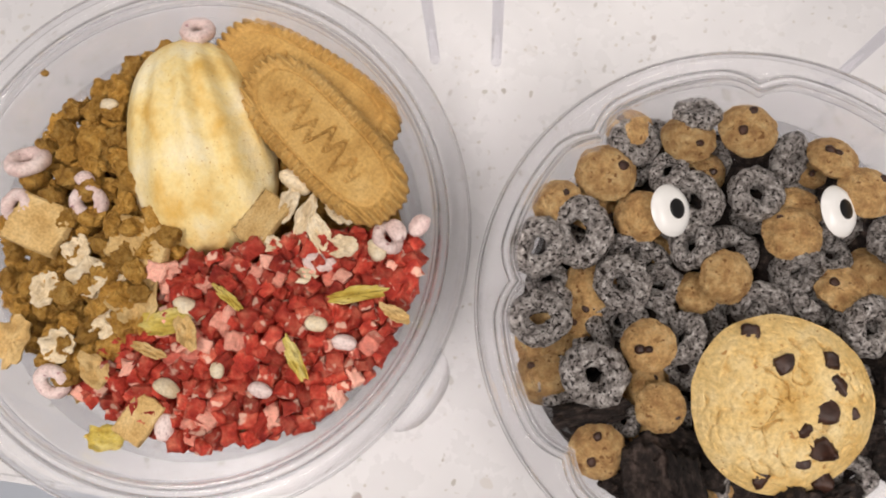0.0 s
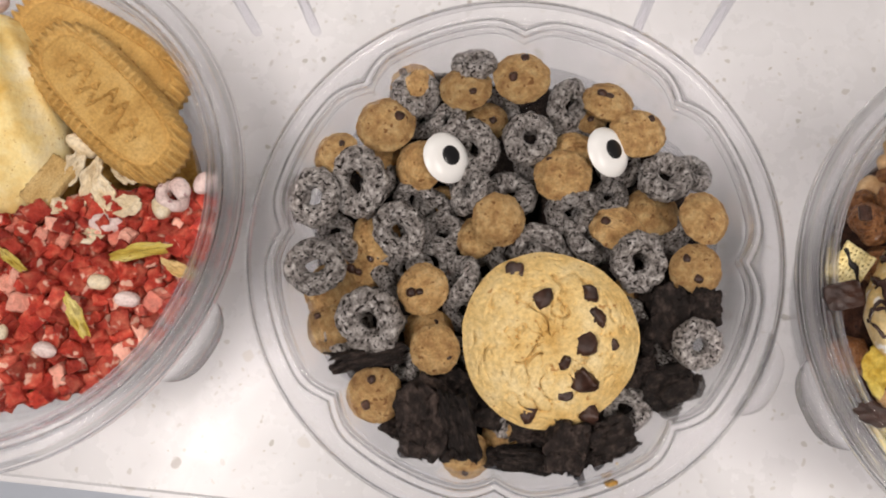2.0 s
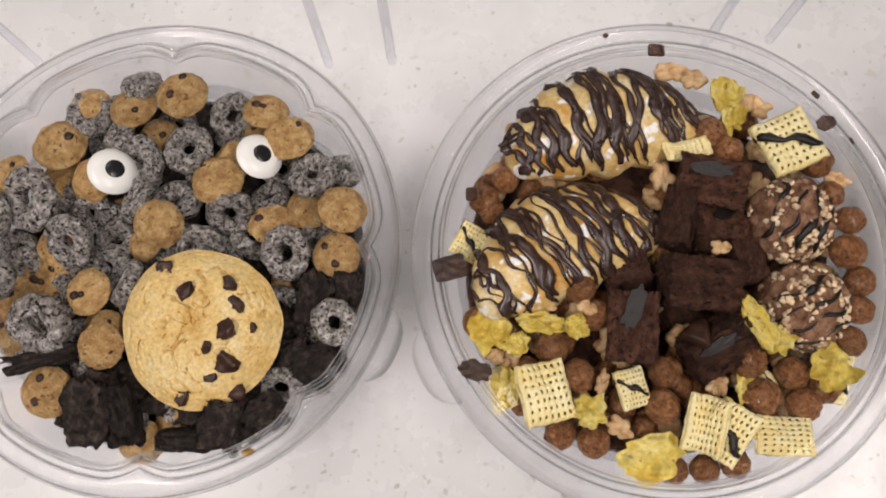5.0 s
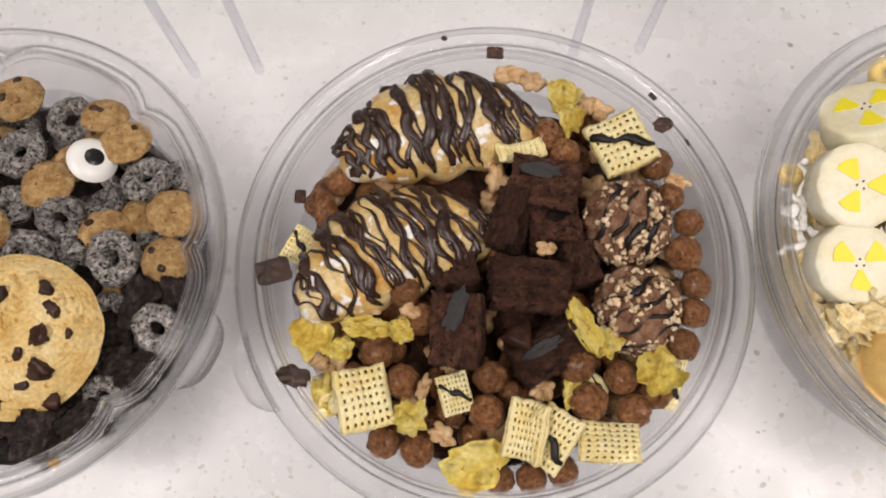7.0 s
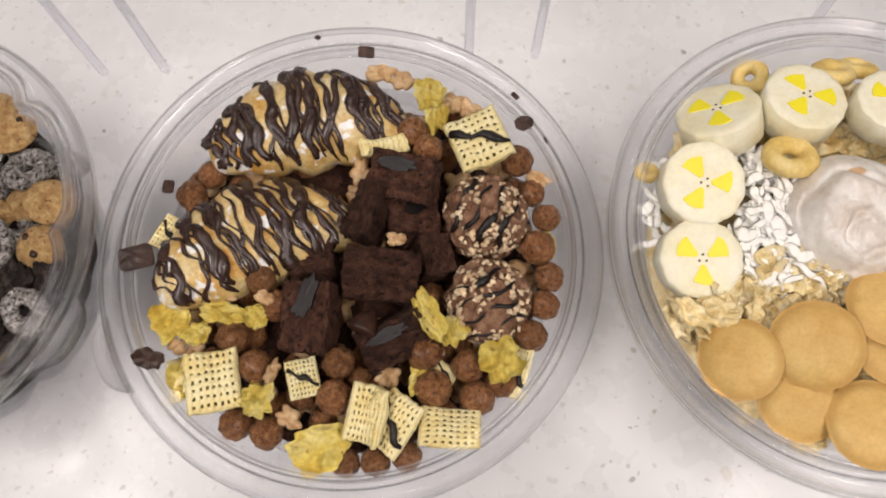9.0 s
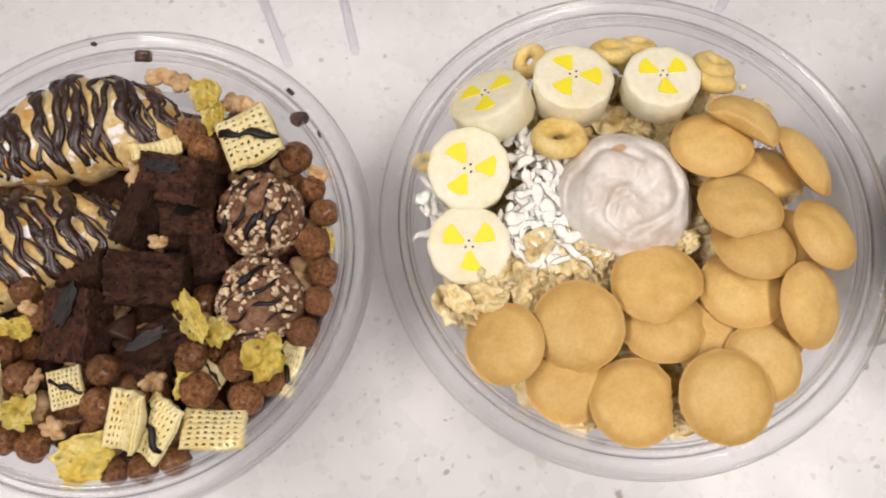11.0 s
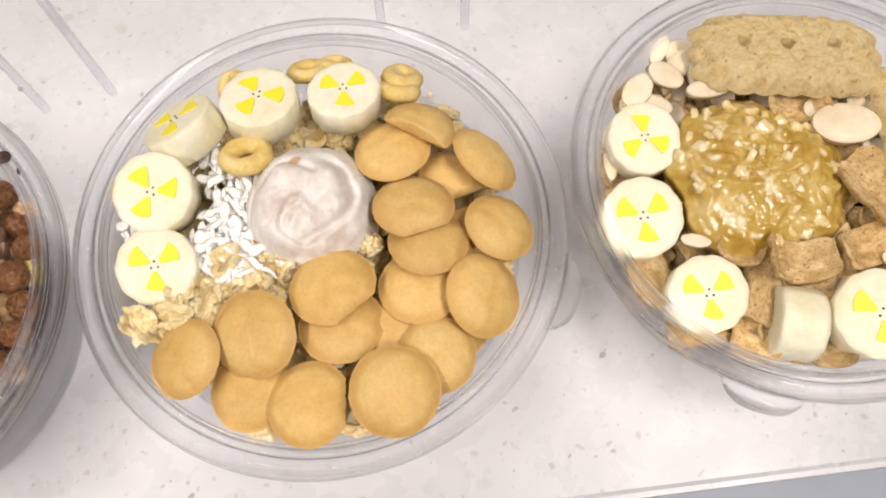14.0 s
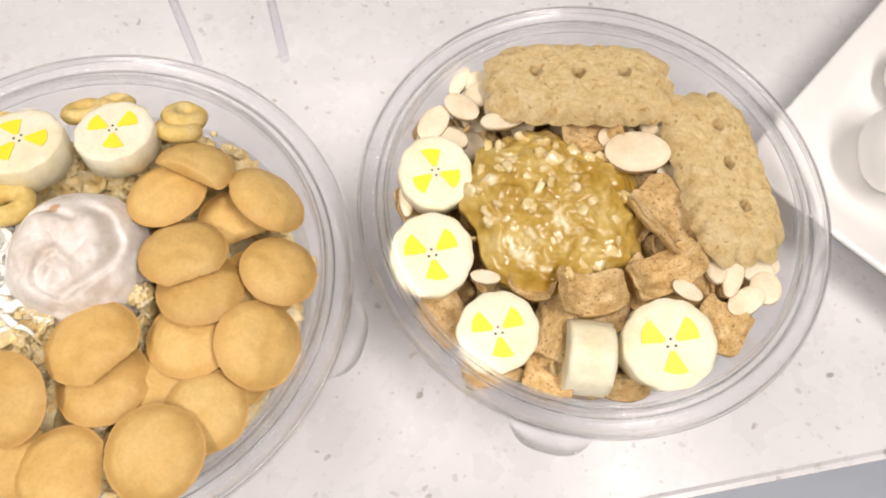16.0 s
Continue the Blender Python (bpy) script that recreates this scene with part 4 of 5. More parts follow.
ABOUT = {"loop": ("dark cocoa cereal loop coated in sugar glaze", "cereal", "cocoa loops in the scalloped bowl"),
         "mini": ("small round golden cookie cereal with chocolate chips", "cookie", "mini cookies in the scalloped bowl"),
         "bigcookie": ("large golden cookie studded with dark chocolate chips", "cookie", ""),
         "eye": ("round white candy eye with a black pupil", "candy", "candy eyes"),
         "black": ("broken chunk of black chocolate wafer cookie", "cookie", "black cookie chunks"),
         "croissant": ("golden mini croissant striped with dark chocolate, dusted with sugar", "croissant", "croissants"),
         "brownie": ("dark moist chocolate brownie piece with porous crumb", "brownie", "brownie pieces"),
         "chip": ("single pointed milk chocolate chip on a brownie", "chocolate", ""),
         "truffle": ("round milk chocolate truffle with chopped nuts and drizzle", "truffle", "truffles"),
         "ball": ("round brown cocoa puff cereal ball", "cereal", "cocoa puffs"),
         "lattice": ("pale yellow woven lattice cereal square", "cereal", "lattice squares"),
         "flake": ("crumpled bright yellow corn flake", "cereal", "corn flakes with the chocolate toppings"),
         "cluster": ("toffee brown crisped rice cluster", "cereal", "rice clusters"),
         "smear": ("dried dark chocolate smear on clear plastic rim", "chocolate", "chocolate smears"),
         "banana": ("thick banana slice stencilled with three yellow wedges", "banana slice", "banana slices"),
         "bananaside": ("thick banana slice standing on its edge", "banana slice", "banana slices"),
         "oat": ("golden toasted oat cereal ring", "cereal", "oat rings"),
         "bun": ("small cinnamon bun coated in swirled white frosting", "bun", ""),
         "wafer": ("smooth round golden vanilla wafer cookie", "wafer", "vanilla wafers"),
         "biscuit": ("oblong oat biscuit with scalloped edge and three holes", "biscuit", "oat biscuits"),
         "stampbiscuit": ("oblong caramel biscuit with ridged edge and stamped line", "biscuit", "caramel biscuits"),
         "madeleine": ("pale golden shell-ridged madeleine sponge cake", "cake", ""),
         "jam": ("glossy amber heap of chunky stewed banana jam", "jam", ""),
         "square": ("curled brown cinnamon sugar cereal square", "cereal", "cinnamon squares"),
         "almond": ("thin cream almond slice with brown skin edge", "nut", "almond slices"),
         "fruitloop": ("pale pink speckled cereal loop", "cereal", "pink loops"),
         "puff": ("small pale rounded oat puff", "cereal", "oat puffs"),
         "chexflat": ("beige ridged wheat cereal square", "cereal", "wheat squares"),
         "corn": ("curled golden corn flake among strawberry pieces", "cereal", "corn flakes with the strawberries"),
         "oatflake": ("pale crumpled rolled oat flake", "cereal", "oat flakes"),
         "straw": ("red freeze-dried strawberry cube", "dried fruit", "strawberry cubes"),
         "granola": ("brown lumpy cookie butter crumble cluster", "crumble", "crumble clusters"),
         "crumble": ("golden oat flake cluster", "cereal", "oat clusters"),
         "goldflake": ("crumpled golden flake among banana and wafers", "cereal", "golden flakes"),
         "shred": ("thin curled shred of white coconut", "coconut", "coconut shreds")}
VARIANTS = {"bigcookie": 1, "eye": 1, "croissant": 2, "chip": 1, "truffle": 2, "banana": 5, "bun": 1, "biscuit": 2, "stampbiscuit": 1, "madeleine": 1, "jam": 1,
            "wafer": 7, "shred": 12, "straw": 10, "granola": 8, "crumble": 6, "lattice": 4}
made_kinds, made_count = {}, {}
dice = random.Random(5)


def put(kind, bowl, x, y, z, w, h, heading=0, lean=0, spin=None, rock=None, face=None, form=None):
    """Sets one piece of food into a bowl: millimetres from the bowl's middle, z its top, w by h its size, its heading, and a lean about that heading; or face, the degrees by which it faces x and y."""
    i = made_count[kind] = made_count.get(kind, -1) + 1
    v = i % VARIANTS.get(kind, 6) if form is None else form
    if (kind, v) not in made_kinds:
        name, parts, size, up = KINDS[kind](v)
        made_kinds[kind, v] = (name, [(n, finish(b, n != "yellow_wedge"), mt, m) for n, b, mt, m in parts], size, up)
        for n, me, mt, m in made_kinds[kind, v][1]:
            me.materials.append(mt)
            me.name = n
    name, parts, size, up = made_kinds[kind, v]
    sx, sy = (w / size[0], h / size[1]) if isinstance(size, tuple) else (w / size, h / size)
    sz = math.sqrt(sx * sy)
    bx, by, _ = BOWLS[bowl]
    turn = radians(heading)
    axis = Vector((math.cos(turn), math.sin(turn), 0))
    tip = lean * (0.9 if kind == "wafer" else 0.75)
    if axis.cross(Vector((0, 0, 1))).dot(Vector((x, y - 12, 0))) < 0:
        tip = -tip
    if face:
        turned = math.hypot(*face)
        rest = Matrix.Rotation(radians(turned), 4, Vector((-face[1], face[0], 0))) @ pose(0, 0, 0, 0, 0, heading if spin is None else spin)
    elif isinstance(size, tuple):
        r = 9 if rock is None else rock
        rest = pose(0, 0, 0, dice.uniform(-r, r), dice.uniform(-r, r), heading)
    else:
        rest = Matrix.Rotation(radians(tip), 4, axis) @ pose(0, 0, 0, 0, 0, (0 if kind in ("bigcookie", "eye") else dice.uniform(0, 360)) if spin is None else spin)
    root = new(name, parts[0][1])
    root.matrix_basis = Matrix.Translation((bx + x / 1000, by + y / 1000, (z - up * sz * 0.85) / 1000)) @ rest @ Matrix.Diagonal((sx, sy, sz, 1))
    for n, me, mt, m in parts[1:]:
        child = new(n, me)
        child.parent = root
        if m is not None:
            child.matrix_basis = m
    label, cat, group = ABOUT[kind]
    return tagged(root, label, cat, group)


def inside(x, y, poly):
    hit = False
    for (x0, y0), (x1, y1) in zip(poly, poly[1:] + poly[:1]):
        if (y0 > y) != (y1 > y) and x < (x1 - x0) * (y - y0) / (y1 - y0) + x0:
            hit = not hit
    return hit


def scatter(kind, bowl, poly, count, gap, z, size, limit=56.5, seed=1, slope=3.0, tilt=60):
    """Strews pieces over a patch of a bowl, none nearer than gap to another, filling from below."""
    rnd = random.Random(seed)
    xs, ys = [p[0] for p in poly], [p[1] for p in poly]
    done, obs = [], []
    for _ in range(count * 60):
        x, y = rnd.uniform(min(xs), max(xs)), rnd.uniform(min(ys), max(ys))
        if len(done) >= count or not inside(x, y, poly) or math.hypot(x, y) > limit or any((x - p) ** 2 + (y - q) ** 2 < gap * gap for p, q in done):
            continue
        done.append((x, y))
        s = size * rnd.uniform(0.75, 1.2)
        obs.append(put(kind, bowl, x, y, z - slope * (math.hypot(x, y) / 55) ** 2 + rnd.uniform(-1.5, 1.5), s, s, rnd.uniform(0, 360), rnd.uniform(0, tilt), rock=tilt / 2))
    return obs


def join_stuff(obs, name, label, category, material):
    """Makes one mass of many pieces that lie hidden under others."""
    bm = bmesh.new()
    for ob in obs:
        me = ob.data.copy()
        me.transform(ob.matrix_basis)
        bm.from_mesh(me)
        bpy.data.meshes.remove(me)
        bpy.data.objects.remove(ob)
    return tagged(part(name, bm, material), label, category, kind="stuff")


def bed(bowl, radius, height, material, name, label, seed):
    """The heap under the top layer: one lumpy mass filling the bowl."""
    def rim(a):
        return radius * (1 + 0.015 * noise.noise((math.cos(a) * 3, math.sin(a) * 3, seed)))

    def top(s, a):
        x, y = s * math.cos(a), s * math.sin(a)
        return height - 0.012 * s ** 4 + 0.003 * noise.noise((x * 7, y * 7, seed)) + 0.0018 * noise.noise((x * 17, y * 17, seed))
    bx, by, _ = BOWLS[bowl]
    ob = part(name, dome(rim, top, lambda s, a: 0.0284 + 0.002 * s ** 8, 90, 36), material, m=Matrix.Translation((bx, by, 0)))
    return tagged(ob, label, "cereal", kind="stuff")


bed(0, 0.0550, 0.0385, GRANOLA, "crumble_bed", "packed brown crumble under the strawberry and cookie toppings", 1)
# black filler: its colour supplies the shade seen between loops and cookies
bed(1, 0.0560, 0.0345, BLACK, "cereal_bed", "dark filler mass under the cereal, standing in for shaded gaps", 2)
bed(2, 0.0560, 0.0450, BROWNIE, "brownie_bed", "packed dark brownie crumbs under the chocolate toppings", 3)
bed(3, 0.0555, 0.0440, CRUMBLE, "oat_bed", "packed golden oat flakes under the wafers", 4)
bed(4, 0.0540, 0.0405, SQUARE, "cinnamon_bed", "packed cinnamon cereal under the jam and biscuits", 5)

# ---- strewn toppings ----
RED = [(-10, -10), (11, -4), (32, 4), (60, 8), (61, -13), (56, -27), (36, -48), (9, -58), (-9, -55), (-30, -46), (-20, -32), (-6, -26)]
BROWN = [(-16, 58), (-35, 52), (-32, 31), (-19, 12), (-6, -3), (-12, -10), (-10, -25), (-28, -46), (-48, -36), (-60, -10), (-62, 20), (-50, 40)]
COCO = [(-33, 27), (-21, 22), (-19, 4), (-11, -10), (-25, -16), (-38, -5), (-30, 12)]
COCO_EDGE = [(-60, 32), (-54, 30), (-54, 5), (-60, -4)]
OATS = [(-46, -19), (-34, -10), (-15, -4), (-5, -12), (-14, -22), (-32, -26), (-50, -26)]
ALL_ROUND = [(-58, -58), (58, -58), (58, 58), (-58, 58)]
lower_straw = scatter("straw", 0, RED, 430, 2.9, 46.0, 4.3, 60, seed=11, slope=5)
join_stuff(lower_straw, "strawberry_bits", "red freeze-dried strawberry bits heaped under the cubes", "dried fruit", STRAW)
scatter("straw", 0, RED, 270, 3.3, 48.6, 4.9, 60, seed=12, slope=5, tilt=90)
scatter("granola", 0, BROWN, 150, 5.2, 46.5, 8.5, 60, seed=13, slope=5)
scatter("granola", 0, BROWN, 100, 6.2, 50.0, 7.6, 58, seed=14, slope=5)
scatter("goldflake", 3, OATS, 60, 3.4, 57.5, 8.5, seed=25)
scatter("goldflake", 3, ALL_ROUND, 70, 8.0, 49.0, 10.0, 54, seed=26, slope=5)
scatter("crumble", 3, OATS, 26, 5.5, 55.5, 8.0, seed=15)
scatter("crumble", 3, ALL_ROUND, 60, 9.5, 48.0, 12.0, 53, seed=16, slope=5)
scatter("shred", 3, COCO, 120, 1.6, 58.0, 12.0, seed=17, tilt=14)
scatter("shred", 3, COCO_EDGE, 26, 2.6, 53.0, 11.0, 60, seed=18, tilt=24)
scatter("cluster", 2, ALL_ROUND, 46, 11.0, 48.5, 12.0, 54, seed=19, slope=5)
scatter("ball", 2, ALL_ROUND, 55, 10.0, 50.0, 9.8, 55, seed=20, slope=6)
scatter("loop", 1, ALL_ROUND, 34, 14.0, 39.5, 14.0, 50, seed=21, slope=3)
scatter("square", 4, ALL_ROUND, 46, 12.0, 46.0, 12.5, 52, seed=22, slope=4)
scatter("almond", 4, [(-50, 20), (-25, 48), (20, 50), (45, 30), (48, -25), (35, -30), (20, 25), (-20, 28)], 40, 6.0, 47.5, 9.5, 53, seed=23, slope=4)

# ---- toppings set by hand ----

# bowl 1
put("eye", 1, -19.4, 25.6, 48.6, 14.6, 14.6, face=(33, 2))
put("eye", 1, 25.2, 30.4, 48.2, 14.4, 14.4, face=(31, 4))
put("bigcookie", 1, 11.7, -22.8, 54.0, 45.9, 45.9, 3, 11)
put("black", 1, -36.1, -30.9, 46.0, 19.8, 6.1, 15, 0)
put("black", 1, -19.1, -45.5, 47.0, 15.4, 19.8, 13, 0)
put("black", 1, -10.1, -46.6, 48.0, 8.4, 18.9, 18, 0)
put("black", 1, -3.3, -42.1, 41.0, 11.2, 10.8, -7, 0)
put("black", 1, 7.8, -54.2, 43.0, 14.0, 6.7, -2, 0)
put("black", 1, 18.3, -49.4, 46.0, 12.2, 15.6, -6, 0)
put("black", 1, 29.1, -47.3, 44.0, 13.8, 10.5, 33, 0)
put("black", 1, 44.4, -13.3, 46.0, 11.7, 16.7, -7, 0)
put("black", 1, 52.6, -10.2, 46.0, 8.7, 10.4, 3, 0)
put("black", 1, 45.2, -31.9, 44.0, 14.8, 10.7, 23, 0)
put("black", 1, 37.0, -29.0, 42.0, 9.5, 9.4, 3, 0)
put("black", 1, 43.1, -36.1, 41.0, 10.8, 6.3, -27, 0)
put("black", 1, 50.4, -31.0, 43.0, 5.6, 5.6, 3, 0)
put("black", 1, -27.1, -48.1, 41.0, 8.1, 6.1, -16, 0)
put("black", 1, 9.8, -46.0, 41.0, 14.2, 9.2, 3, 0)
put("black", 1, -10.2, -37.0, 41.0, 13.0, 9.4, -16, 0)
put("black", 1, 35.6, -19.4, 41.0, 11.2, 11.3, 3, 0)
put("black", 1, -15.7, -34.7, 39.0, 11.4, 8.0, 3, 0)
put("black", 1, 23.7, -42.1, 40.0, 11.1, 9.3, 3, 0)
put("black", 1, 2.2, -54.1, 39.0, 9.5, 6.1, 3, 0)
put("black", 1, 38.0, -5.8, 39.0, 9.8, 11.7, 3, 0)
put("granola", 1, 28.4, -57.2, 53.0, 3.2, 2.2, 3, 0)
put("crumble", 1, 30.0, -52.4, 51.0, 0.7, 0.7, 3, 0)
put("mini", 1, 33.5, 37.4, 47.3, 15.8, 15.8, -9, 17)
put("loop", 1, -43.4, 16.8, 50.0, 18.8, 18.8, -32, 32)
put("loop", 1, -36.0, -21.1, 50.0, 18.5, 18.5, -7, 32)
put("mini", 1, 0.1, 50.6, 50.0, 16.1, 16.1, 2, 9)
put("mini", 1, 13.1, 22.7, 50.0, 16.2, 16.2, 8, 14)
put("mini", 1, -3.7, 8.8, 50.0, 14.7, 14.7, 34, 20)
put("mini", 1, -22.6, -11.7, 50.0, 14.6, 14.6, 86, 18)
put("loop", 1, -30.6, 4.1, 48.4, 16.2, 16.2, -36, 42)
put("loop", 1, 3.3, 32.9, 48.4, 15.7, 15.7, 2, 14)
put("loop", 1, 16.2, 13.9, 45.4, 15.4, 15.4, 15, 65)
put("loop", 1, 34.7, 0.1, 48.4, 15.7, 15.7, 3, 26)
put("loop", 1, -52.0, -8.2, 52.0, 16.0, 16.0, 3, 16)
put("mini", 1, -37.5, 34.9, 48.4, 16.9, 16.9, 2, 6)
put("mini", 1, -15.5, 47.3, 48.4, 15.4, 15.4, 18, 18)
put("mini", 1, 49.8, -0.8, 48.4, 14.0, 14.0, 3, 9)
put("mini", 1, -18.1, -27.5, 48.4, 13.5, 13.5, 3, 14)
put("loop", 1, -12.2, 17.6, 46.3, 14.3, 14.3, 76, 65)
put("loop", 1, 41.4, 24.8, 46.8, 15.4, 15.4, 2, 30)
put("loop", 1, -13.1, -8.3, 46.2, 14.4, 14.4, 75, 68)
put("loop", 1, 50.0, -20.8, 50.0, 13.9, 13.9, 23, 32)
put("mini", 1, -26.9, 23.8, 46.8, 14.8, 14.8, -74, 27)
put("mini", 1, 25.2, 47.1, 44.7, 14.9, 14.9, -14, 35)
put("mini", 1, 29.4, 10.5, 43.9, 15.9, 15.9, -10, 37)
put("mini", 1, -38.3, 2.2, 40.2, 16.6, 16.6, -45, 32)
put("mini", 1, -33.1, -40.7, 46.8, 15.1, 15.1, 3, 11)
put("loop", 1, -54.2, 11.0, 52.0, 15.6, 15.6, -17, 25)
put("loop", 1, -20.2, 37.8, 45.2, 11.9, 11.9, 76, 45)
put("loop", 1, -11.8, 30.1, 45.2, 16.0, 16.0, -57, 56)
put("loop", 1, -1.3, 17.8, 43.3, 15.7, 15.7, 2, 37)
put("loop", 1, -30.0, 45.6, 45.2, 15.3, 15.3, -8, 25)
put("loop", 1, -13.6, 54.6, 47.6, 13.7, 13.7, 13, 53)
put("loop", 1, 14.1, 46.2, 42.2, 15.1, 15.1, 70, 60)
put("mini", 1, 39.4, 16.8, 39.8, 15.7, 15.7, -8, 24)
put("mini", 1, 51.4, 13.2, 50.0, 14.9, 14.9, -79, 27)
put("mini", 1, -41.7, -4.7, 38.0, 15.2, 15.2, 3, 18)
put("loop", 1, 7.6, 2.9, 43.6, 15.4, 15.4, 3, 44)
put("mini", 1, -31.4, 49.4, 44.4, 13.5, 13.5, 24, 21)
put("mini", 1, -50.2, 24.2, 50.0, 14.1, 14.1, 78, 29)
put("mini", 1, -9.4, 40.2, 41.0, 13.3, 13.3, 2, 14)
put("mini", 1, 16.4, 31.5, 43.6, 13.6, 13.6, 2, 17)
put("mini", 1, -9.7, 4.6, 43.4, 11.8, 11.8, -85, 27)
put("loop", 1, -19.3, 5.9, 40.7, 13.3, 13.3, 3, 26)
put("loop", 1, 43.8, 10.1, 38.0, 13.1, 13.1, -8, 46)
put("loop", 1, -0.5, 6.0, 38.0, 14.0, 14.0, 44, 65)
put("mini", 1, 21.0, 43.5, 38.0, 10.2, 10.2, 2, 31)
put("mini", 1, -49.4, -13.0, 38.8, 16.3, 16.3, 18, 33)
put("mini", 1, -48.6, -22.8, 38.0, 16.0, 16.0, -53, 24)
put("loop", 1, -27.9, 14.7, 40.4, 13.6, 13.6, -8, 57)
put("loop", 1, 13.5, 40.3, 38.0, 11.2, 11.2, 84, 50)
put("loop", 1, 26.9, 19.7, 39.9, 12.4, 12.4, 2, 37)
put("loop", 1, 50.5, 28.4, 40.4, 12.0, 12.0, -40, 46)
put("loop", 1, 21.8, 6.9, 38.5, 15.1, 15.1, -48, 60)
put("loop", 1, -26.1, -31.8, 40.4, 10.0, 10.0, 86, 58)
put("loop", 1, 33.8, -38.7, 40.4, 13.9, 13.9, 3, 24)
put("mini", 1, -20.1, 16.6, 38.0, 9.2, 9.2, 2, 27)
put("mini", 1, -20.8, -22.6, 39.3, 14.5, 14.5, 13, 29)
put("loop", 1, -24.6, 51.0, 39.6, 10.9, 10.9, 2, 50)
put("loop", 1, -50.4, 4.5, 38.8, 11.7, 11.7, -7, 52)
put("mini", 1, -39.4, 27.0, 38.8, 15.5, 15.5, 2, 26)
put("mini", 1, 33.9, -7.6, 38.8, 11.4, 11.4, 53, 30)
put("mini", 1, 2.2, -48.8, 38.0, 12.6, 12.6, 3, 25)
put("loop", 1, -28.3, -4.3, 38.0, 13.7, 13.7, -17, 47)
put("loop", 1, -6.6, -3.3, 38.0, 13.5, 13.5, -17, 41)
put("mini", 1, -7.7, -54.7, 38.0, 13.7, 13.7, 18, 30)
put("mini", 1, -18.9, -34.9, 38.0, 13.1, 13.1, 3, 23)

# bowl 2
put("croissant", 2, -15.3, 38.7, 60.0, 59.7, 32.5, 11, 0)
put("croissant", 2, -27.9, 1.4, 61.0, 59.4, 32.7, 25, 0)
put("brownie", 2, 15.0, 21.5, 60.0, 18.8, 13.5, -14, face=(-14, -16))
put("brownie", 2, 5.0, 10.5, 58.5, 9.0, 17.5, -16, face=(-24, 8))
put("brownie", 2, 17.0, 9.5, 54.5, 14.5, 12.2, 8, face=(14, 12))
put("brownie", 2, 9.0, -8.4, 60.5, 20.4, 14.6, -5, face=(6, -12))
put("brownie", 2, -10.2, -20.4, 59.5, 13.4, 19.6, -5, face=(-10, -6))
put("brownie", 2, -10.5, -4.6, 56.0, 12.5, 9.5, 12, face=(-8, 16))
put("brownie", 2, 13.0, -26.0, 59.0, 18.8, 11.5, 26, face=(10, -20))
put("brownie", 2, 23.6, -1.5, 54.0, 9.5, 12.0, 14, face=(20, 6))
put("chip", 2, 5.6, -22.8, 65.0, 8.9, 8.4, 0, 0)
put("truffle", 2, 38.5, 11.2, 59.0, 25.3, 25.3, 0, 17)
put("truffle", 2, 39.2, -14.6, 60.0, 24.8, 24.8, 0, 14)
put("ball", 2, -24.7, -9.8, 60.0, 9.1, 9.1, 0, 0)
put("ball", 2, -20.2, -16.9, 57.0, 9.1, 9.1, 0, 0)
put("ball", 2, -50.4, 18.9, 50.0, 9.0, 9.0, 0, 0)
put("ball", 2, -44.1, 24.7, 52.0, 8.2, 8.2, 0, 0)
put("ball", 2, -48.3, 15.4, 49.0, 7.4, 7.4, 0, 0)
put("ball", 2, 16.5, 37.4, 56.0, 9.8, 9.8, 0, 0)
put("ball", 2, 21.2, 31.7, 56.0, 9.4, 9.4, 0, 0)
put("ball", 2, 48.3, 29.3, 54.0, 9.8, 9.8, 0, 0)
put("ball", 2, 56.7, 11.8, 52.0, 8.4, 8.4, 0, 0)
put("ball", 2, 53.9, 1.7, 55.0, 10.1, 10.1, 0, 0)
put("ball", 2, 56.9, -6.7, 53.0, 8.8, 8.8, 0, 0)
put("ball", 2, 55.4, -15.1, 53.0, 8.7, 8.7, 0, 0)
put("ball", 2, 51.3, -24.2, 54.0, 9.4, 9.4, 0, 0)
put("ball", 2, 43.0, -37.0, 54.0, 9.0, 9.0, 0, 0)
put("ball", 2, 36.3, -41.7, 55.0, 9.5, 9.5, 0, 0)
put("ball", 2, 33.6, -33.0, 56.0, 9.2, 9.2, 0, 0)
put("ball", 2, 21.3, -30.0, 58.0, 9.5, 9.5, 0, 0)
put("ball", 2, 24.1, -39.5, 58.0, 10.2, 10.2, 0, 0)
put("ball", 2, -1.9, -32.9, 58.0, 9.1, 9.1, 0, 0)
put("ball", 2, -2.8, -42.2, 57.0, 9.9, 9.9, 0, 0)
put("ball", 2, -25.2, -33.7, 56.0, 9.5, 9.5, 0, 0)
put("ball", 2, -32.3, -25.6, 55.0, 10.0, 10.0, 0, 0)
put("ball", 2, -30.4, -49.3, 52.0, 8.9, 8.9, 0, 0)
put("ball", 2, -21.4, -51.5, 53.0, 9.1, 9.1, 0, 0)
put("ball", 2, 0.4, -59.1, 51.0, 8.2, 8.2, 0, 0)
put("ball", 2, 8.7, -58.8, 52.0, 8.2, 8.2, 0, 0)
put("ball", 2, 17.1, -57.0, 52.0, 8.5, 8.5, 0, 0)
put("ball", 2, 3.2, -36.5, 51.0, 8.8, 8.8, 0, 0)
put("ball", 2, -12.7, -41.0, 51.0, 8.7, 8.7, 0, 0)
put("ball", 2, 26.3, -45.5, 51.0, 8.4, 8.4, 0, 0)
put("ball", 2, -38.8, -31.7, 50.0, 8.0, 8.0, 0, 0)
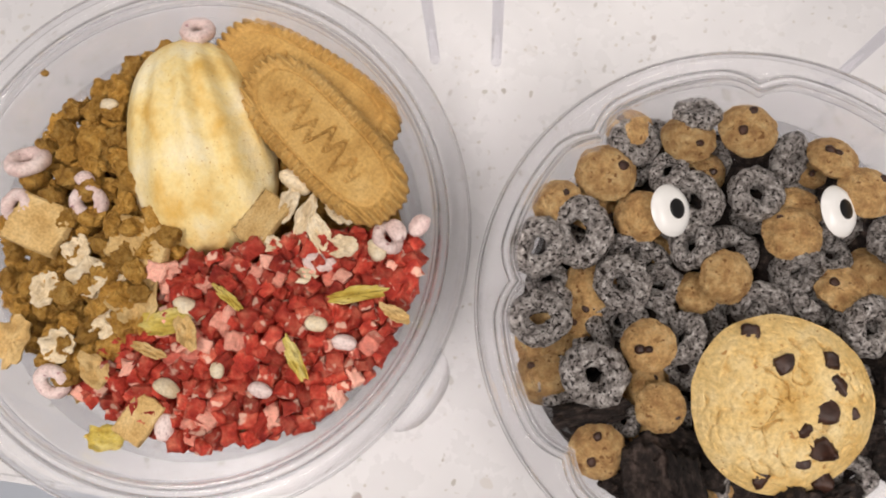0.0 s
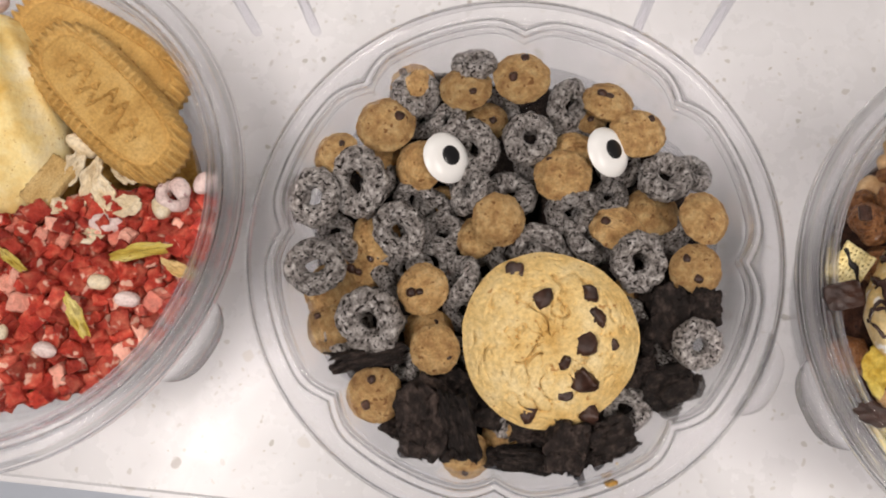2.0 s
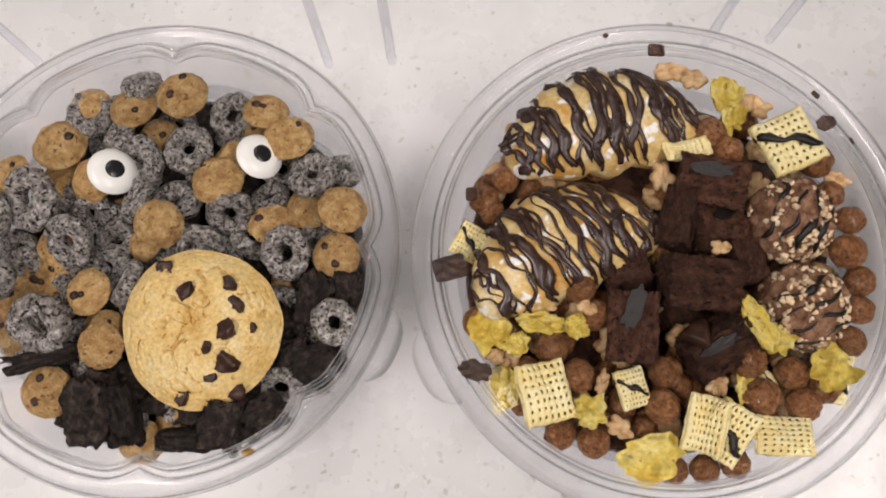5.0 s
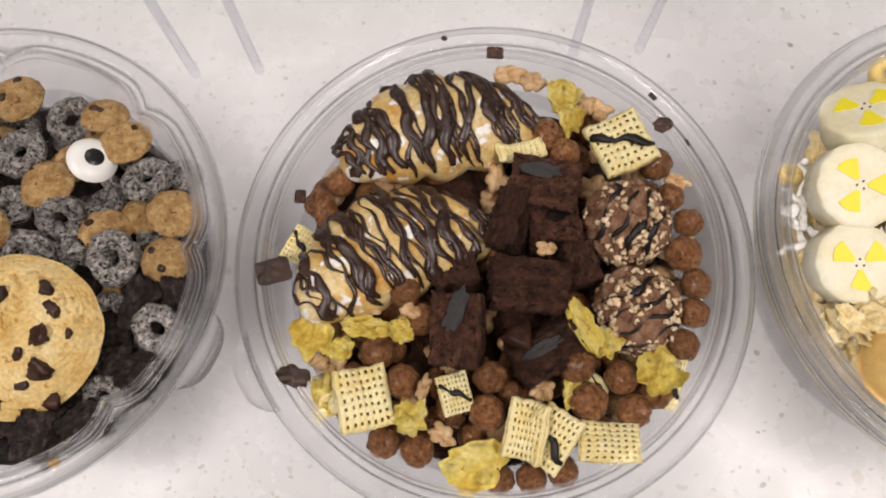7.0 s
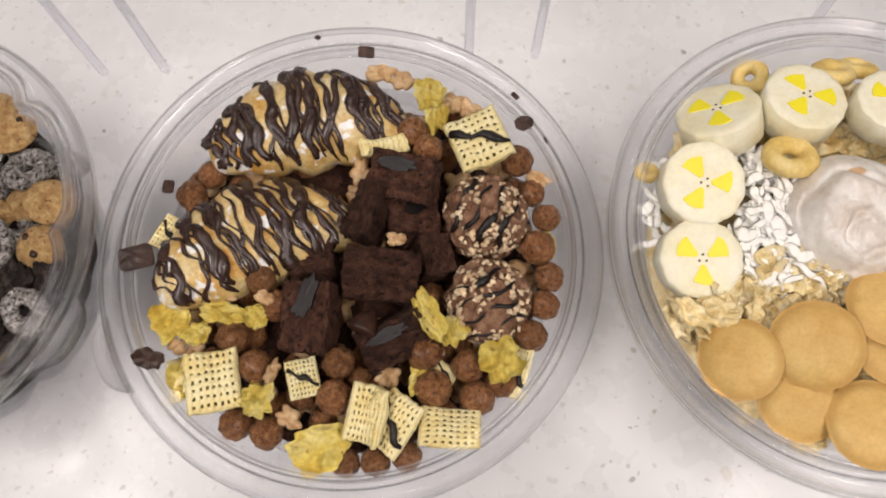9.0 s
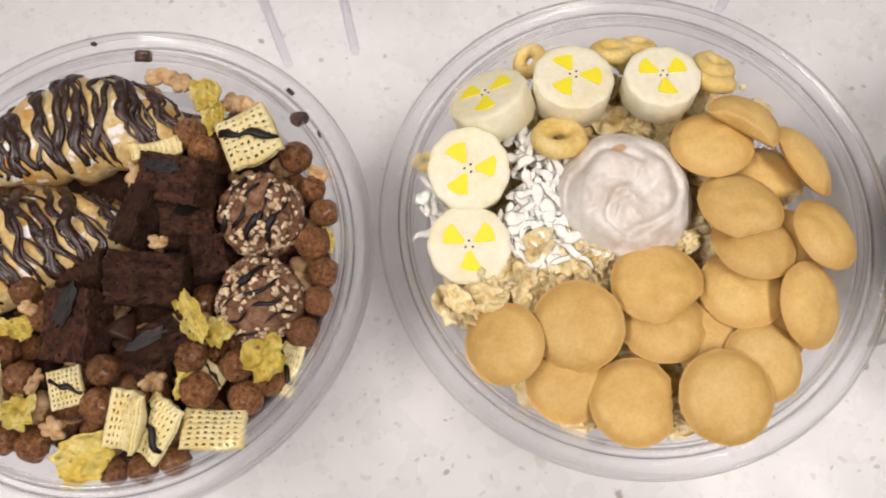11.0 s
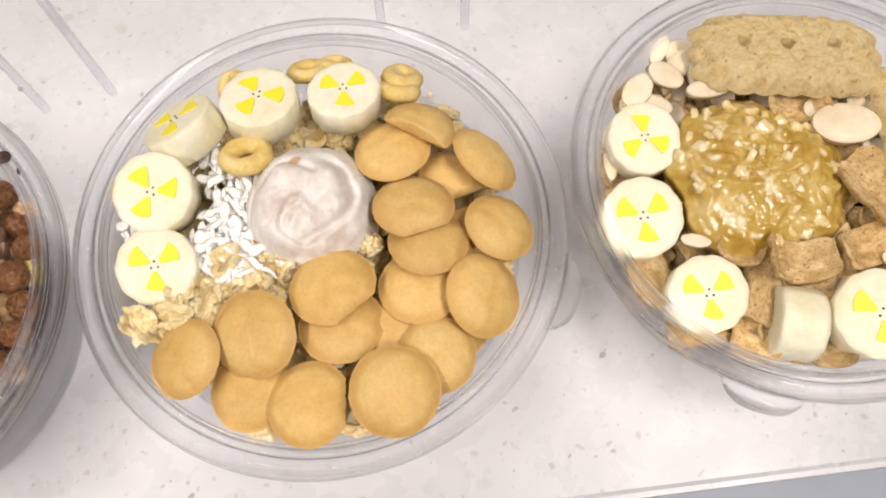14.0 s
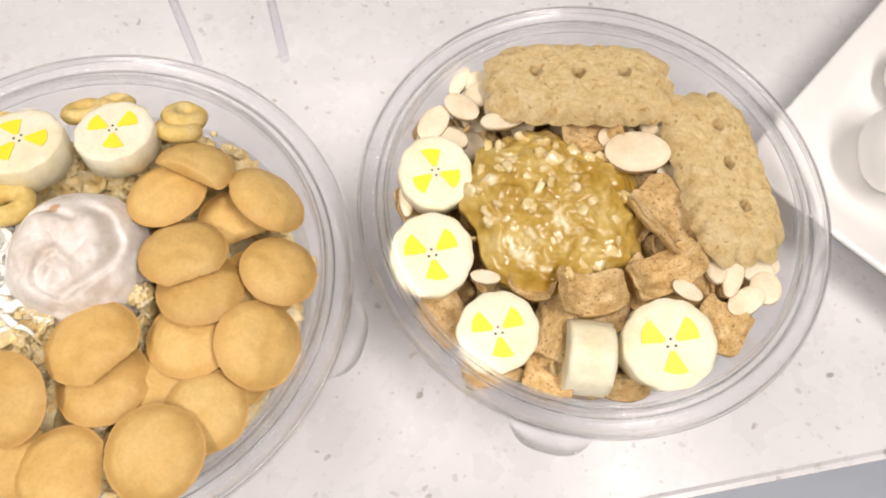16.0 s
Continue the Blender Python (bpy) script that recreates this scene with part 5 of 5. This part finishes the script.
put("ball", 2, 11.5, -43.9, 50.0, 8.5, 8.5, 0, 0)
put("ball", 2, 52.7, 20.3, 50.0, 8.2, 8.2, 0, 0)
put("ball", 2, 25.9, -28.7, 49.0, 7.7, 7.7, 0, 0)
put("ball", 2, -40.1, -40.7, 49.0, 7.9, 7.9, 0, 0)
put("ball", 2, -6.7, -48.2, 49.0, 7.8, 7.8, 0, 0)
put("lattice", 2, 36.5, 32.0, 61.0, 16.1, 16.4, 23, 0, rock=17)
put("lattice", 2, -35.4, -38.6, 58.0, 14.2, 16.3, 12, 0, rock=17)
put("lattice", 2, -11.4, -37.3, 56.0, 8.6, 10.5, 15, 0, rock=17)
put("lattice", 2, 7.5, -46.9, 59.0, 11.7, 15.2, -18, 0, rock=17)
put("lattice", 2, 13.9, -49.0, 57.0, 11.0, 15.5, -36, 0, rock=17)
put("lattice", 2, 28.8, -50.0, 55.5, 16.4, 10.5, -3, 0, rock=17)
put("lattice", 2, -55.0, 5.8, 48.0, 8.8, 10.4, -30, 0, rock=17)
put("lattice", 2, 8.2, 31.4, 56.0, 15.5, 5.9, 11, 0, rock=17)
put("lattice", 2, 47.0, -34.2, 51.5, 6.6, 14.2, -18, 0, rock=17)
put("lattice", 2, -46.5, -37.0, 50.0, 6.7, 12.2, 20, 0, rock=17)
put("lattice", 2, 26.7, -35.2, 52.0, 7.4, 6.1, -31, 0, rock=17)
put("flake", 2, -49.9, -21.1, 53.0, 12.0, 11.8, 0, 0)
put("flake", 2, -36.3, -18.7, 55.0, 14.6, 6.9, -10, 0)
put("flake", 2, -25.6, -20.0, 55.0, 6.9, 6.9, 0, 0)
put("flake", 2, -23.1, -43.2, 56.0, 9.7, 9.2, 0, 0)
put("flake", 2, -7.0, -55.8, 54.0, 16.9, 12.3, 9, 0)
put("flake", 2, 42.4, -31.7, 57.0, 11.6, 11.5, -21, 0)
put("flake", 2, 21.6, 49.7, 55.0, 10.0, 10.2, -11, 0)
put("flake", 2, 19.9, -37.0, 55.0, 5.9, 9.7, -10, 0)
put("flake", 2, 22.5, -19.9, 60.0, 7.0, 14.8, 25, 0)
put("flake", 2, 29.1, -24.2, 57.0, 8.8, 7.7, -42, 0)
put("flake", 2, -42.3, -25.0, 54.0, 7.5, 6.2, 20, 0)
put("flake", 2, -45.3, -36.4, 51.0, 8.5, 9.9, 0, 0)
put("flake", 2, 23.6, 43.3, 53.0, 7.4, 11.0, 0, 0)
put("flake", 2, 57.0, 3.5, 49.0, 4.9, 8.4, 0, 0)
put("cluster", 2, 6.4, 57.4, 53.0, 9.9, 7.6, -11, 0)
put("cluster", 2, 13.1, 55.5, 53.0, 9.2, 7.5, 0, 0)
put("cluster", 2, 28.4, 49.0, 51.0, 8.5, 7.5, 0, 0)
put("cluster", 2, 33.5, 47.2, 50.0, 8.5, 7.5, -33, 0)
put("cluster", 2, 2.2, 53.3, 50.0, 8.7, 7.4, -33, 0)
put("cluster", 2, -23.2, -15.5, 58.0, 6.7, 5.1, -30, 0)
put("cluster", 2, -19.2, -35.6, 57.0, 7.3, 4.4, 60, 0)
put("cluster", 2, -14.7, -47.7, 54.0, 8.8, 6.3, -20, 0)
put("cluster", 2, 11.9, -36.4, 56.0, 7.4, 7.3, 0, 0)
put("cluster", 2, -33.3, -14.3, 56.0, 5.5, 4.4, 0, 0)
put("cluster", 2, -48.8, -28.5, 51.0, 6.7, 5.8, 0, 0)
put("cluster", 2, 13.4, 0.1, 63.0, 6.0, 4.7, 0, 0)
put("cluster", 2, 54.9, 24.3, 49.0, 8.1, 5.4, -33, 0)
put("cluster", 2, 1.7, 24.6, 53.0, 8.2, 10.5, 0, 0)
put("cluster", 2, -43.6, -28.7, 50.0, 6.2, 6.1, 0, 0)
put("cluster", 2, -12.8, -28.8, 50.0, 6.2, 6.1, 0, 0)
put("smear", 2, 1.8, 63.5, 55.0, 5.1, 3.8, 0, 0)
put("smear", 2, 50.0, 39.6, 55.0, 5.8, 4.5, 21, 0)
put("smear", 2, -60.8, -3.9, 56.0, 9.5, 6.8, 16, 0)
put("smear", 2, -54.0, -32.5, 56.0, 9.7, 5.5, -15, 0)
put("smear", 2, -54.6, 18.2, 55.0, 3.2, 4.1, 0, 0)
put("smear", 2, -13.5, 67.9, 56.0, 1.9, 1.5, 0, 0)
put("smear", 2, 47.5, 48.2, 56.0, 2.7, 1.5, -45, 0)
put("smear", 2, 56.3, 33.7, 56.0, 2.3, 1.0, -66, 0)

# bowl 3
put("banana", 3, -40.2, 37.0, 62.5, 23.4, 23.4, 42, 47, 150)
put("banana", 3, -14.6, 40.2, 65.2, 23.2, 23.2, -5, 15, 112)
put("banana", 3, 11.0, 39.0, 65.2, 21.4, 21.4, -5, 12, -90)
put("banana", 3, -46.3, 12.7, 64.6, 23.0, 23.0, -5, 16, 0)
put("banana", 3, -47.2, -8.0, 59.6, 22.4, 22.4, -4, 16, -90)
put("oat", 3, -20.0, 22.4, 63.0, 15.8, 15.8, -5, 26)
put("oat", 3, -0.3, 53.7, 56.0, 13.6, 13.6, -5, 46)
put("oat", 3, 8.3, 56.3, 54.0, 12.0, 12.0, -5, 55)
put("oat", 3, 29.0, 45.8, 58.0, 13.9, 13.9, -29, 48)
put("oat", 3, 27.3, 40.2, 60.0, 13.9, 13.9, -17, 59)
put("oat", 3, -25.2, 52.7, 54.0, 11.9, 11.9, 87, 48)
put("oat", 3, -58.6, 21.2, 52.0, 7.3, 7.3, -5, 25)
put("crumble", 3, 14.0, -9.0, 58.0, 9.0, 7.8, 36, 0)
put("bun", 3, -2.5, 4.3, 66.0, 41.0, 41.0, -5, 16)
put("crumble", 3, 40.8, 33.0, 56.0, 6.5, 4.5, -28, 0)
put("crumble", 3, 43.3, 31.5, 55.0, 4.9, 4.5, -5, 0)
put("crumble", 3, 37.0, 38.7, 56.0, 2.3, 2.3, -5, 0)
put("goldflake", 3, -53.2, -23.5, 54.0, 9.2, 9.5, -4, 0)
put("goldflake", 3, -20.0, -56.4, 52.0, 10.2, 5.7, -4, 0)
put("goldflake", 3, 5.0, -59.3, 52.0, 8.7, 4.3, -4, 0)
put("goldflake", 3, -1.9, -39.8, 54.0, 11.9, 6.0, -4, 0)
put("goldflake", 3, -51.0, -22.8, 58.0, 9.4, 6.0, -44, 0)
put("goldflake", 3, -43.3, -22.6, 59.0, 10.5, 7.8, -4, 0)
put("wafer", 3, -39.2, -35.8, 61, 22.0, 22.0, spin=0, face=(-18, 0), form=0)
put("wafer", 3, -19.7, -32.4, 64, 24.4, 24.4, spin=67, face=(-14, -14), form=1)
put("wafer", 3, 2.3, -21.4, 64, 24.4, 24.4, spin=-55, face=(-4, 12), form=4)
put("wafer", 3, 3.3, -31.4, 60, 23.8, 23.8, spin=201, face=(0, 8), form=3)
put("wafer", 3, 27.3, -1.4, 66, 23.4, 23.4, spin=-75, face=(4, 18), form=4)
put("wafer", 3, 30.3, -11.4, 63, 23.2, 23.2, spin=335, face=(4, 14), form=1)
put("wafer", 3, 26.3, -23.4, 60, 23.4, 23.4, spin=42, face=(0, 6), form=2)
put("wafer", 3, 23.3, 18.6, 63, 23.2, 23.2, spin=109, face=(-6, 14), form=3)
put("wafer", 3, 32.0, 23.0, 66.5, 21.5, 21.5, spin=-125, face=(12, 16), form=6)
put("wafer", 3, 50.3, 13.6, 60, 23.6, 23.6, spin=243, face=(38, 14), form=1)
put("wafer", 3, 40.3, 9.6, 57, 20.5, 20.5, spin=-70, face=(12, 6), form=5)
put("wafer", 3, 51.2, -9.2, 61, 21.4, 21.4, spin=17, face=(21, 6), form=3)
put("wafer", 3, 43.6, -28.8, 61, 24.0, 24.0, spin=84, face=(29, -10), form=0)
put("wafer", 3, 44.3, -10.4, 56, 21.5, 21.5, spin=151, face=(18, 0), form=1)
put("wafer", 3, 16.3, -52.4, 64, 24.4, 24.4, spin=218, face=(0, -6), form=2)
put("wafer", 3, 28.6, -43.6, 60, 21.5, 21.5, spin=285, face=(4, -2), form=3)
put("wafer", 3, -6.7, -52.4, 61, 23.2, 23.2, spin=-5, face=(-4, 2), form=4)
put("wafer", 3, -22.7, -45.8, 57, 22.8, 22.8, spin=59, face=(-6, -2), form=1)
put("wafer", 3, 16.3, -35.0, 57, 22.0, 22.0, spin=126, face=(4, 2), form=2)
put("wafer", 3, 35.3, -33.4, 55, 20.5, 20.5, spin=193, face=(14, -4), form=3)

# bowl 4
put("banana", 4, -45.0, 16.0, 57.0, 21.8, 21.8, -10, 14, 90)
put("banana", 4, -50.8, -9.0, 56.0, 23.7, 23.7, -10, 13, -90)
put("banana", 4, -36.8, -33.9, 53.5, 22.5, 22.5, -10, 12, -92)
put("bananaside", 4, -13.2, -44.0, 53.5, 13.2, 21.0, -17, face=(0, -8))
put("banana", 4, 9.0, -46.4, 55.0, 25.6, 25.6, -11, 14, -95)
put("biscuit", 4, 5.2, 38.6, 61.0, 59.0, 31.0, -11, 0, face=(0, 5))
put("biscuit", 4, 39.6, 1.2, 60.0, 58.5, 29.5, -92, 0, face=(6, 0))
put("jam", 4, -12.7, -0.3, 59.0, 54.3, 54.0, -10, 0)
put("square", 4, 19.4, -8.3, 55.0, 15.8, 21.9, 29, 0)
put("square", 4, -9.5, -27.5, 54.0, 18.3, 12.5, -10, 0)
put("square", 4, -18.5, -33.0, 53.0, 13.2, 22.0, -34, 0)
put("square", 4, -5.2, -31.5, 50.0, 13.8, 13.5, -32, 0)
put("square", 4, 13.6, -25.5, 53.5, 21.5, 11.6, 14, 0)
put("square", 4, 24.4, -22.7, 54.0, 15.9, 16.1, -32, 0)
put("square", 4, 26.2, -42.9, 51.0, 14.2, 13.9, -43, 0)
put("square", 4, -48.6, -25.8, 45.5, 16.2, 12.0, -67, 0)
put("square", 4, -36.1, -41.4, 47.0, 21.5, 9.9, 0, 0)
put("square", 4, -24.3, -47.8, 47.0, 13.7, 9.7, -31, 0)
put("square", 4, -4.0, -53.9, 45.0, 12.2, 7.7, -11, 0)
put("square", 4, 22.2, -34.4, 51.0, 15.8, 9.0, 9, 0)
put("square", 4, 7.5, -26.5, 51.0, 11.7, 15.0, -43, 0)
put("square", 4, 5.1, 22.1, 53.0, 17.7, 9.6, -10, 0)
put("square", 4, 21.7, 23.6, 51.0, 10.8, 9.9, -10, 0)
put("square", 4, 21.9, -16.5, 51.0, 12.8, 13.5, -56, 0)
put("square", 4, -24.0, -21.0, 51.0, 12.5, 8.9, -32, 0)
put("square", 4, 20.8, 2.6, 51.0, 12.8, 14.2, -33, 0)
put("square", 4, -16.8, -41.3, 47.0, 11.5, 15.9, -21, 0)
put("square", 4, -27.1, -36.1, 47.0, 11.5, 13.9, -21, 0)
put("square", 4, -4.3, -40.9, 43.5, 11.6, 16.2, -21, 0)
put("square", 4, 34.9, -30.0, 47.0, 12.3, 8.6, -10, 0)
put("square", 4, -41.7, -37.2, 42.5, 13.4, 7.9, -52, 0)
put("square", 4, 38.4, 24.3, 47.0, 15.6, 12.7, -10, 0)
put("almond", 4, -41.0, 36.3, 51.0, 14.2, 9.4, 53, 0)
put("almond", 4, -37.0, 29.5, 51.0, 11.2, 8.1, -33, 0)
put("almond", 4, -31.6, 38.6, 53.0, 11.5, 8.2, -44, 0)
put("almond", 4, -24.9, 44.1, 51.0, 11.4, 8.3, 34, 0)
put("almond", 4, -29.5, 51.9, 48.0, 11.1, 5.1, 53, 0)
put("almond", 4, 17.4, 12.1, 57.0, 18.8, 12.5, -15, 0)
put("almond", 4, 26.4, 19.5, 53.0, 11.2, 9.4, -57, 0)
put("almond", 4, 29.8, -25.1, 53.0, 13.8, 7.4, -99, 0)
put("almond", 4, 33.7, -30.2, 53.0, 13.4, 6.3, -119, 0)
put("almond", 4, 42.8, -29.0, 51.0, 10.1, 8.7, -44, 0)
put("almond", 4, 43.0, -35.1, 51.0, 9.4, 9.2, -90, 0)
put("almond", 4, 36.8, -37.1, 51.0, 11.6, 7.3, 18, 0)
put("almond", 4, -22.8, 37.6, 53.0, 11.7, 5.1, -103, 0)
put("almond", 4, -50.3, 24.4, 48.0, 13.3, 6.1, 53, 0)
put("almond", 4, -54.0, 13.4, 47.0, 13.0, 5.0, -100, 0)
put("almond", 4, -36.8, -18.3, 55.0, 8.2, 4.2, -21, 0)
put("almond", 4, -20.0, 31.1, 55.0, 14.2, 6.3, 2, 0)
put("almond", 4, 25.4, -5.9, 51.0, 13.8, 7.3, -99, 0)
put("almond", 4, 27.1, 5.0, 51.0, 9.2, 9.0, -10, 0)
put("almond", 4, 12.6, 18.4, 53.0, 11.0, 8.3, -45, 0)
put("almond", 4, 30.4, 2.0, 49.0, 12.4, 8.9, -79, 0)
put("almond", 4, 6.6, 27.4, 49.0, 10.3, 7.0, -10, 0)
put("almond", 4, -21.4, 49.5, 47.0, 12.7, 10.0, -9, 0)
put("almond", 4, -44.0, 29.4, 48.0, 11.0, 6.2, -74, 0)
put("almond", 4, 46.8, -27.9, 50.0, 7.8, 7.0, -10, 0)
put("almond", 4, 19.6, -32.1, 53.0, 8.8, 5.2, -44, 0)

# bowl 0
put("madeleine", 0, -6.8, 27.4, 55.0, 65.2, 42.3, -71, 0)
put("stampbiscuit", 0, 30.7, 31.1, 52.0, 59.9, 25.5, -40, 0)
put("stampbiscuit", 0, 21.4, 47.5, 46.0, 62.6, 26.8, -27, 0)
put("fruitloop", 0, -55.1, 2.4, 48.0, 10.7, 10.7, -77, 25)
put("fruitloop", 0, -34.3, 5.6, 48.0, 11.2, 11.2, 6, 28)
put("fruitloop", 0, -54.5, 15.5, 49.0, 12.7, 12.7, 6, 53)
put("fruitloop", 0, -34.3, -45.1, 47.0, 10.2, 10.2, 7, 29)
put("fruitloop", 0, -12.4, 61.0, 48.0, 10.9, 10.9, -5, 42)
put("fruitloop", 0, 52.4, 5.2, 47.0, 9.6, 9.6, -63, 53)
put("puff", 0, 24.4, 18.2, 49.0, 10.9, 5.7, -28, 0)
put("puff", 0, 33.8, -3.6, 47.0, 10.2, 6.3, -3, 0)
put("puff", 0, -33.6, 34.9, 49.0, 6.0, 3.8, 6, 0)
put("puff", 0, 60.5, 9.7, 47.0, 7.3, 5.4, 58, 0)
put("puff", 0, 36.5, -20.8, 49.0, 6.2, 4.5, -3, 0)
put("puff", 0, 44.6, -24.9, 48.0, 7.4, 4.5, -3, 0)
put("puff", 0, -1.8, -42.9, 48.0, 7.9, 4.7, -21, 0)
put("puff", 0, 23.5, -40.2, 47.0, 7.1, 4.1, -12, 0)
put("puff", 0, 11.8, -36.5, 49.0, 5.1, 4.0, -70, 0)
put("puff", 0, -1.2, -53.4, 46.0, 5.6, 7.9, -2, 0)
put("puff", 0, 0.7, -20.9, 49.0, 9.7, 5.4, -22, 0)
put("puff", 0, 54.5, 7.6, 48.0, 7.4, 5.3, -53, 0)
put("puff", 0, 49.9, 1.5, 48.0, 7.0, 5.3, -62, 0)
put("puff", 0, -36.3, 12.1, 49.0, 6.2, 4.8, -23, 0)
put("chexflat", 0, -46.5, -2.5, 49.0, 17.0, 15.1, -15, 0)
put("chexflat", 0, -16.4, -4.0, 49.0, 18.4, 13.2, -8, 0)
put("chexflat", 0, 16.7, 6.1, 48.0, 9.9, 16.3, -28, 0)
put("chexflat", 0, -8.3, -52.0, 46.0, 9.5, 13.1, -25, 0)
put("corn", 0, -14.6, -18.9, 48.0, 13.2, 16.9, 17, 0)
put("corn", 0, -4.1, -25.1, 50.0, 14.3, 7.7, 12, 0)
put("corn", 0, 2.0, -27.5, 50.0, 5.2, 10.9, 27, 0)
put("corn", 0, 32.6, -30.9, 50.0, 3.9, 13.6, 32, 0)
put("corn", 0, -22.2, -40.5, 48.0, 10.5, 7.5, -48, 0)
put("corn", 0, 46.7, -11.6, 49.0, 16.9, 4.3, 17, 0)
put("corn", 0, -47.8, -35.4, 47.0, 11.0, 14.5, -12, 0)
put("corn", 0, -17.3, -58.1, 45.0, 10.1, 7.4, -2, 0)
put("corn", 0, -7.7, -33.5, 49.0, 9.6, 3.3, -12, 0)
put("corn", 0, 11.4, -16.6, 50.0, 11.2, 3.0, -32, 0)
put("corn", 0, 57.6, -15.5, 47.0, 9.3, 4.0, -23, 0)
put("oatflake", 0, -34.1, -8.4, 48.0, 8.5, 9.1, 7, 0)
put("oatflake", 0, -28.7, -15.2, 49.0, 12.2, 11.1, 7, 0)
put("oatflake", 0, -41.3, -20.5, 48.0, 7.7, 10.8, -12, 0)
put("oatflake", 0, -22.5, -21.5, 48.0, 5.8, 11.0, 7, 0)
put("oatflake", 0, -34.4, -35.3, 47.0, 9.6, 9.3, 7, 0)
put("oatflake", 0, -22.1, -28.1, 47.0, 9.2, 6.5, 37, 0)
put("oatflake", 0, -20.4, -13.1, 47.0, 4.8, 6.4, 7, 0)
put("oatflake", 0, 29.0, 8.0, 48.0, 5.5, 14.3, -14, 0)
put("oatflake", 0, 33.7, 3.7, 48.0, 6.2, 11.3, 27, 0)
put("oatflake", 0, 40.4, 1.2, 48.0, 9.4, 6.3, 7, 0)
put("oatflake", 0, 23.6, 11.5, 48.0, 4.9, 11.2, -14, 0)
put("oatflake", 0, 19.9, -0.3, 48.0, 7.9, 4.8, 6, 0)
put("oatflake", 0, 38.1, 10.1, 47.0, 9.7, 4.1, -24, 0)
put("oatflake", 0, 29.7, -7.8, 47.0, 11.0, 4.7, 7, 0)
put("granola", 0, -52.5, 41.2, 52.0, 2.4, 2.1, 6, 0)
put("granola", 0, -38.2, -34.3, 52.0, 1.6, 1.5, 7, 0)

# ---- acrylic stands behind the bowls ----
for x0, y0, x1, y1 in ((-0.239, 0.0865, -0.2175, 0.0878), (-0.1070, 0.0872, -0.0830, 0.0885), (0.0345, 0.0920, 0.0605, 0.0962), (0.1700, 0.1110, 0.2034, 0.1075)):
    stand = tagged(new("acrylic_stand"), "pale lilac translucent acrylic stand legs on the counter", "stand", group="acrylic stands")
    for lx, ly in ((x0, y0), (x1, y1)):
        part("leg", tube([(lx, ly, 0.0), (lx, ly, 0.04), (lx, ly, 0.14), (lx, ly + 0.001, 0.24)], 0.0018, 12), ACRYLIC, stand).visible_shadow = False
    part("top_bar", tube([(x0, y0 + 0.001, 0.24), ((x0 + x1) / 2, (y0 + y1) / 2 + 0.001, 0.24), (x1, y1 + 0.001, 0.24)], 0.0019, 12), ACRYLIC, stand)


# ---- white dish beside the last bowl ----
def rounded_square(side, inset, corner, z, n=6):
    pts = []
    r = max(corner - inset, 0.002)
    a, b = inset + r, side - inset - r
    for cx, cy, start in ((b, b, 0), (a, b, 90), (a, a, 180), (b, a, 270)):
        for i in range(n + 1):
            q = radians(start + 90 * i / n)
            pts.append((cx + r * math.cos(q), cy + r * math.sin(q), z))
    return pts


dish = bmesh.new()
levels = [(0.016, 0.0004), (0.013, 0.002), (0.001, 0.0185), (0.0, 0.0200), (0.0008, 0.0210), (0.0025, 0.0210), (0.018, 0.0095), (0.026, 0.0072), (0.040, 0.0070)]
loops = [[dish.verts.new(p) for p in rounded_square(0.17, inset, 0.014, z)] for inset, z in levels]
for p, q in zip(loops, loops[1:]):
    for i in range(len(p)):
        dish.faces.new((p[i], p[(i + 1) % len(p)], q[(i + 1) % len(q)], q[i]))
dish.faces.new(loops[0])
dish.faces.new(loops[-1])
dish_ob = part("serving_dish", dish, PORCELAIN, m=pose(0.3567, 0.0225, 0.0, 0, 0, 36) @ pose(0, -0.17, 0))
tagged(dish_ob, "square white ceramic dish with a sloping rim", "dish")
for x, y, r, s in ((0.4200, 0.0165, 0.0175, 1), (0.4420, 0.0480, 0.0130, 2)):
    ball = part("white_dumpling", lump_ball(r, r * 0.10, 70, s, 4, (1, 1, 0.85)), PORCELAIN, m=Matrix.Translation((x, y, 0.0075 + r * 0.80)))
    tagged(ball, "smooth round white dumpling in the dish", "dumpling", "dumplings")
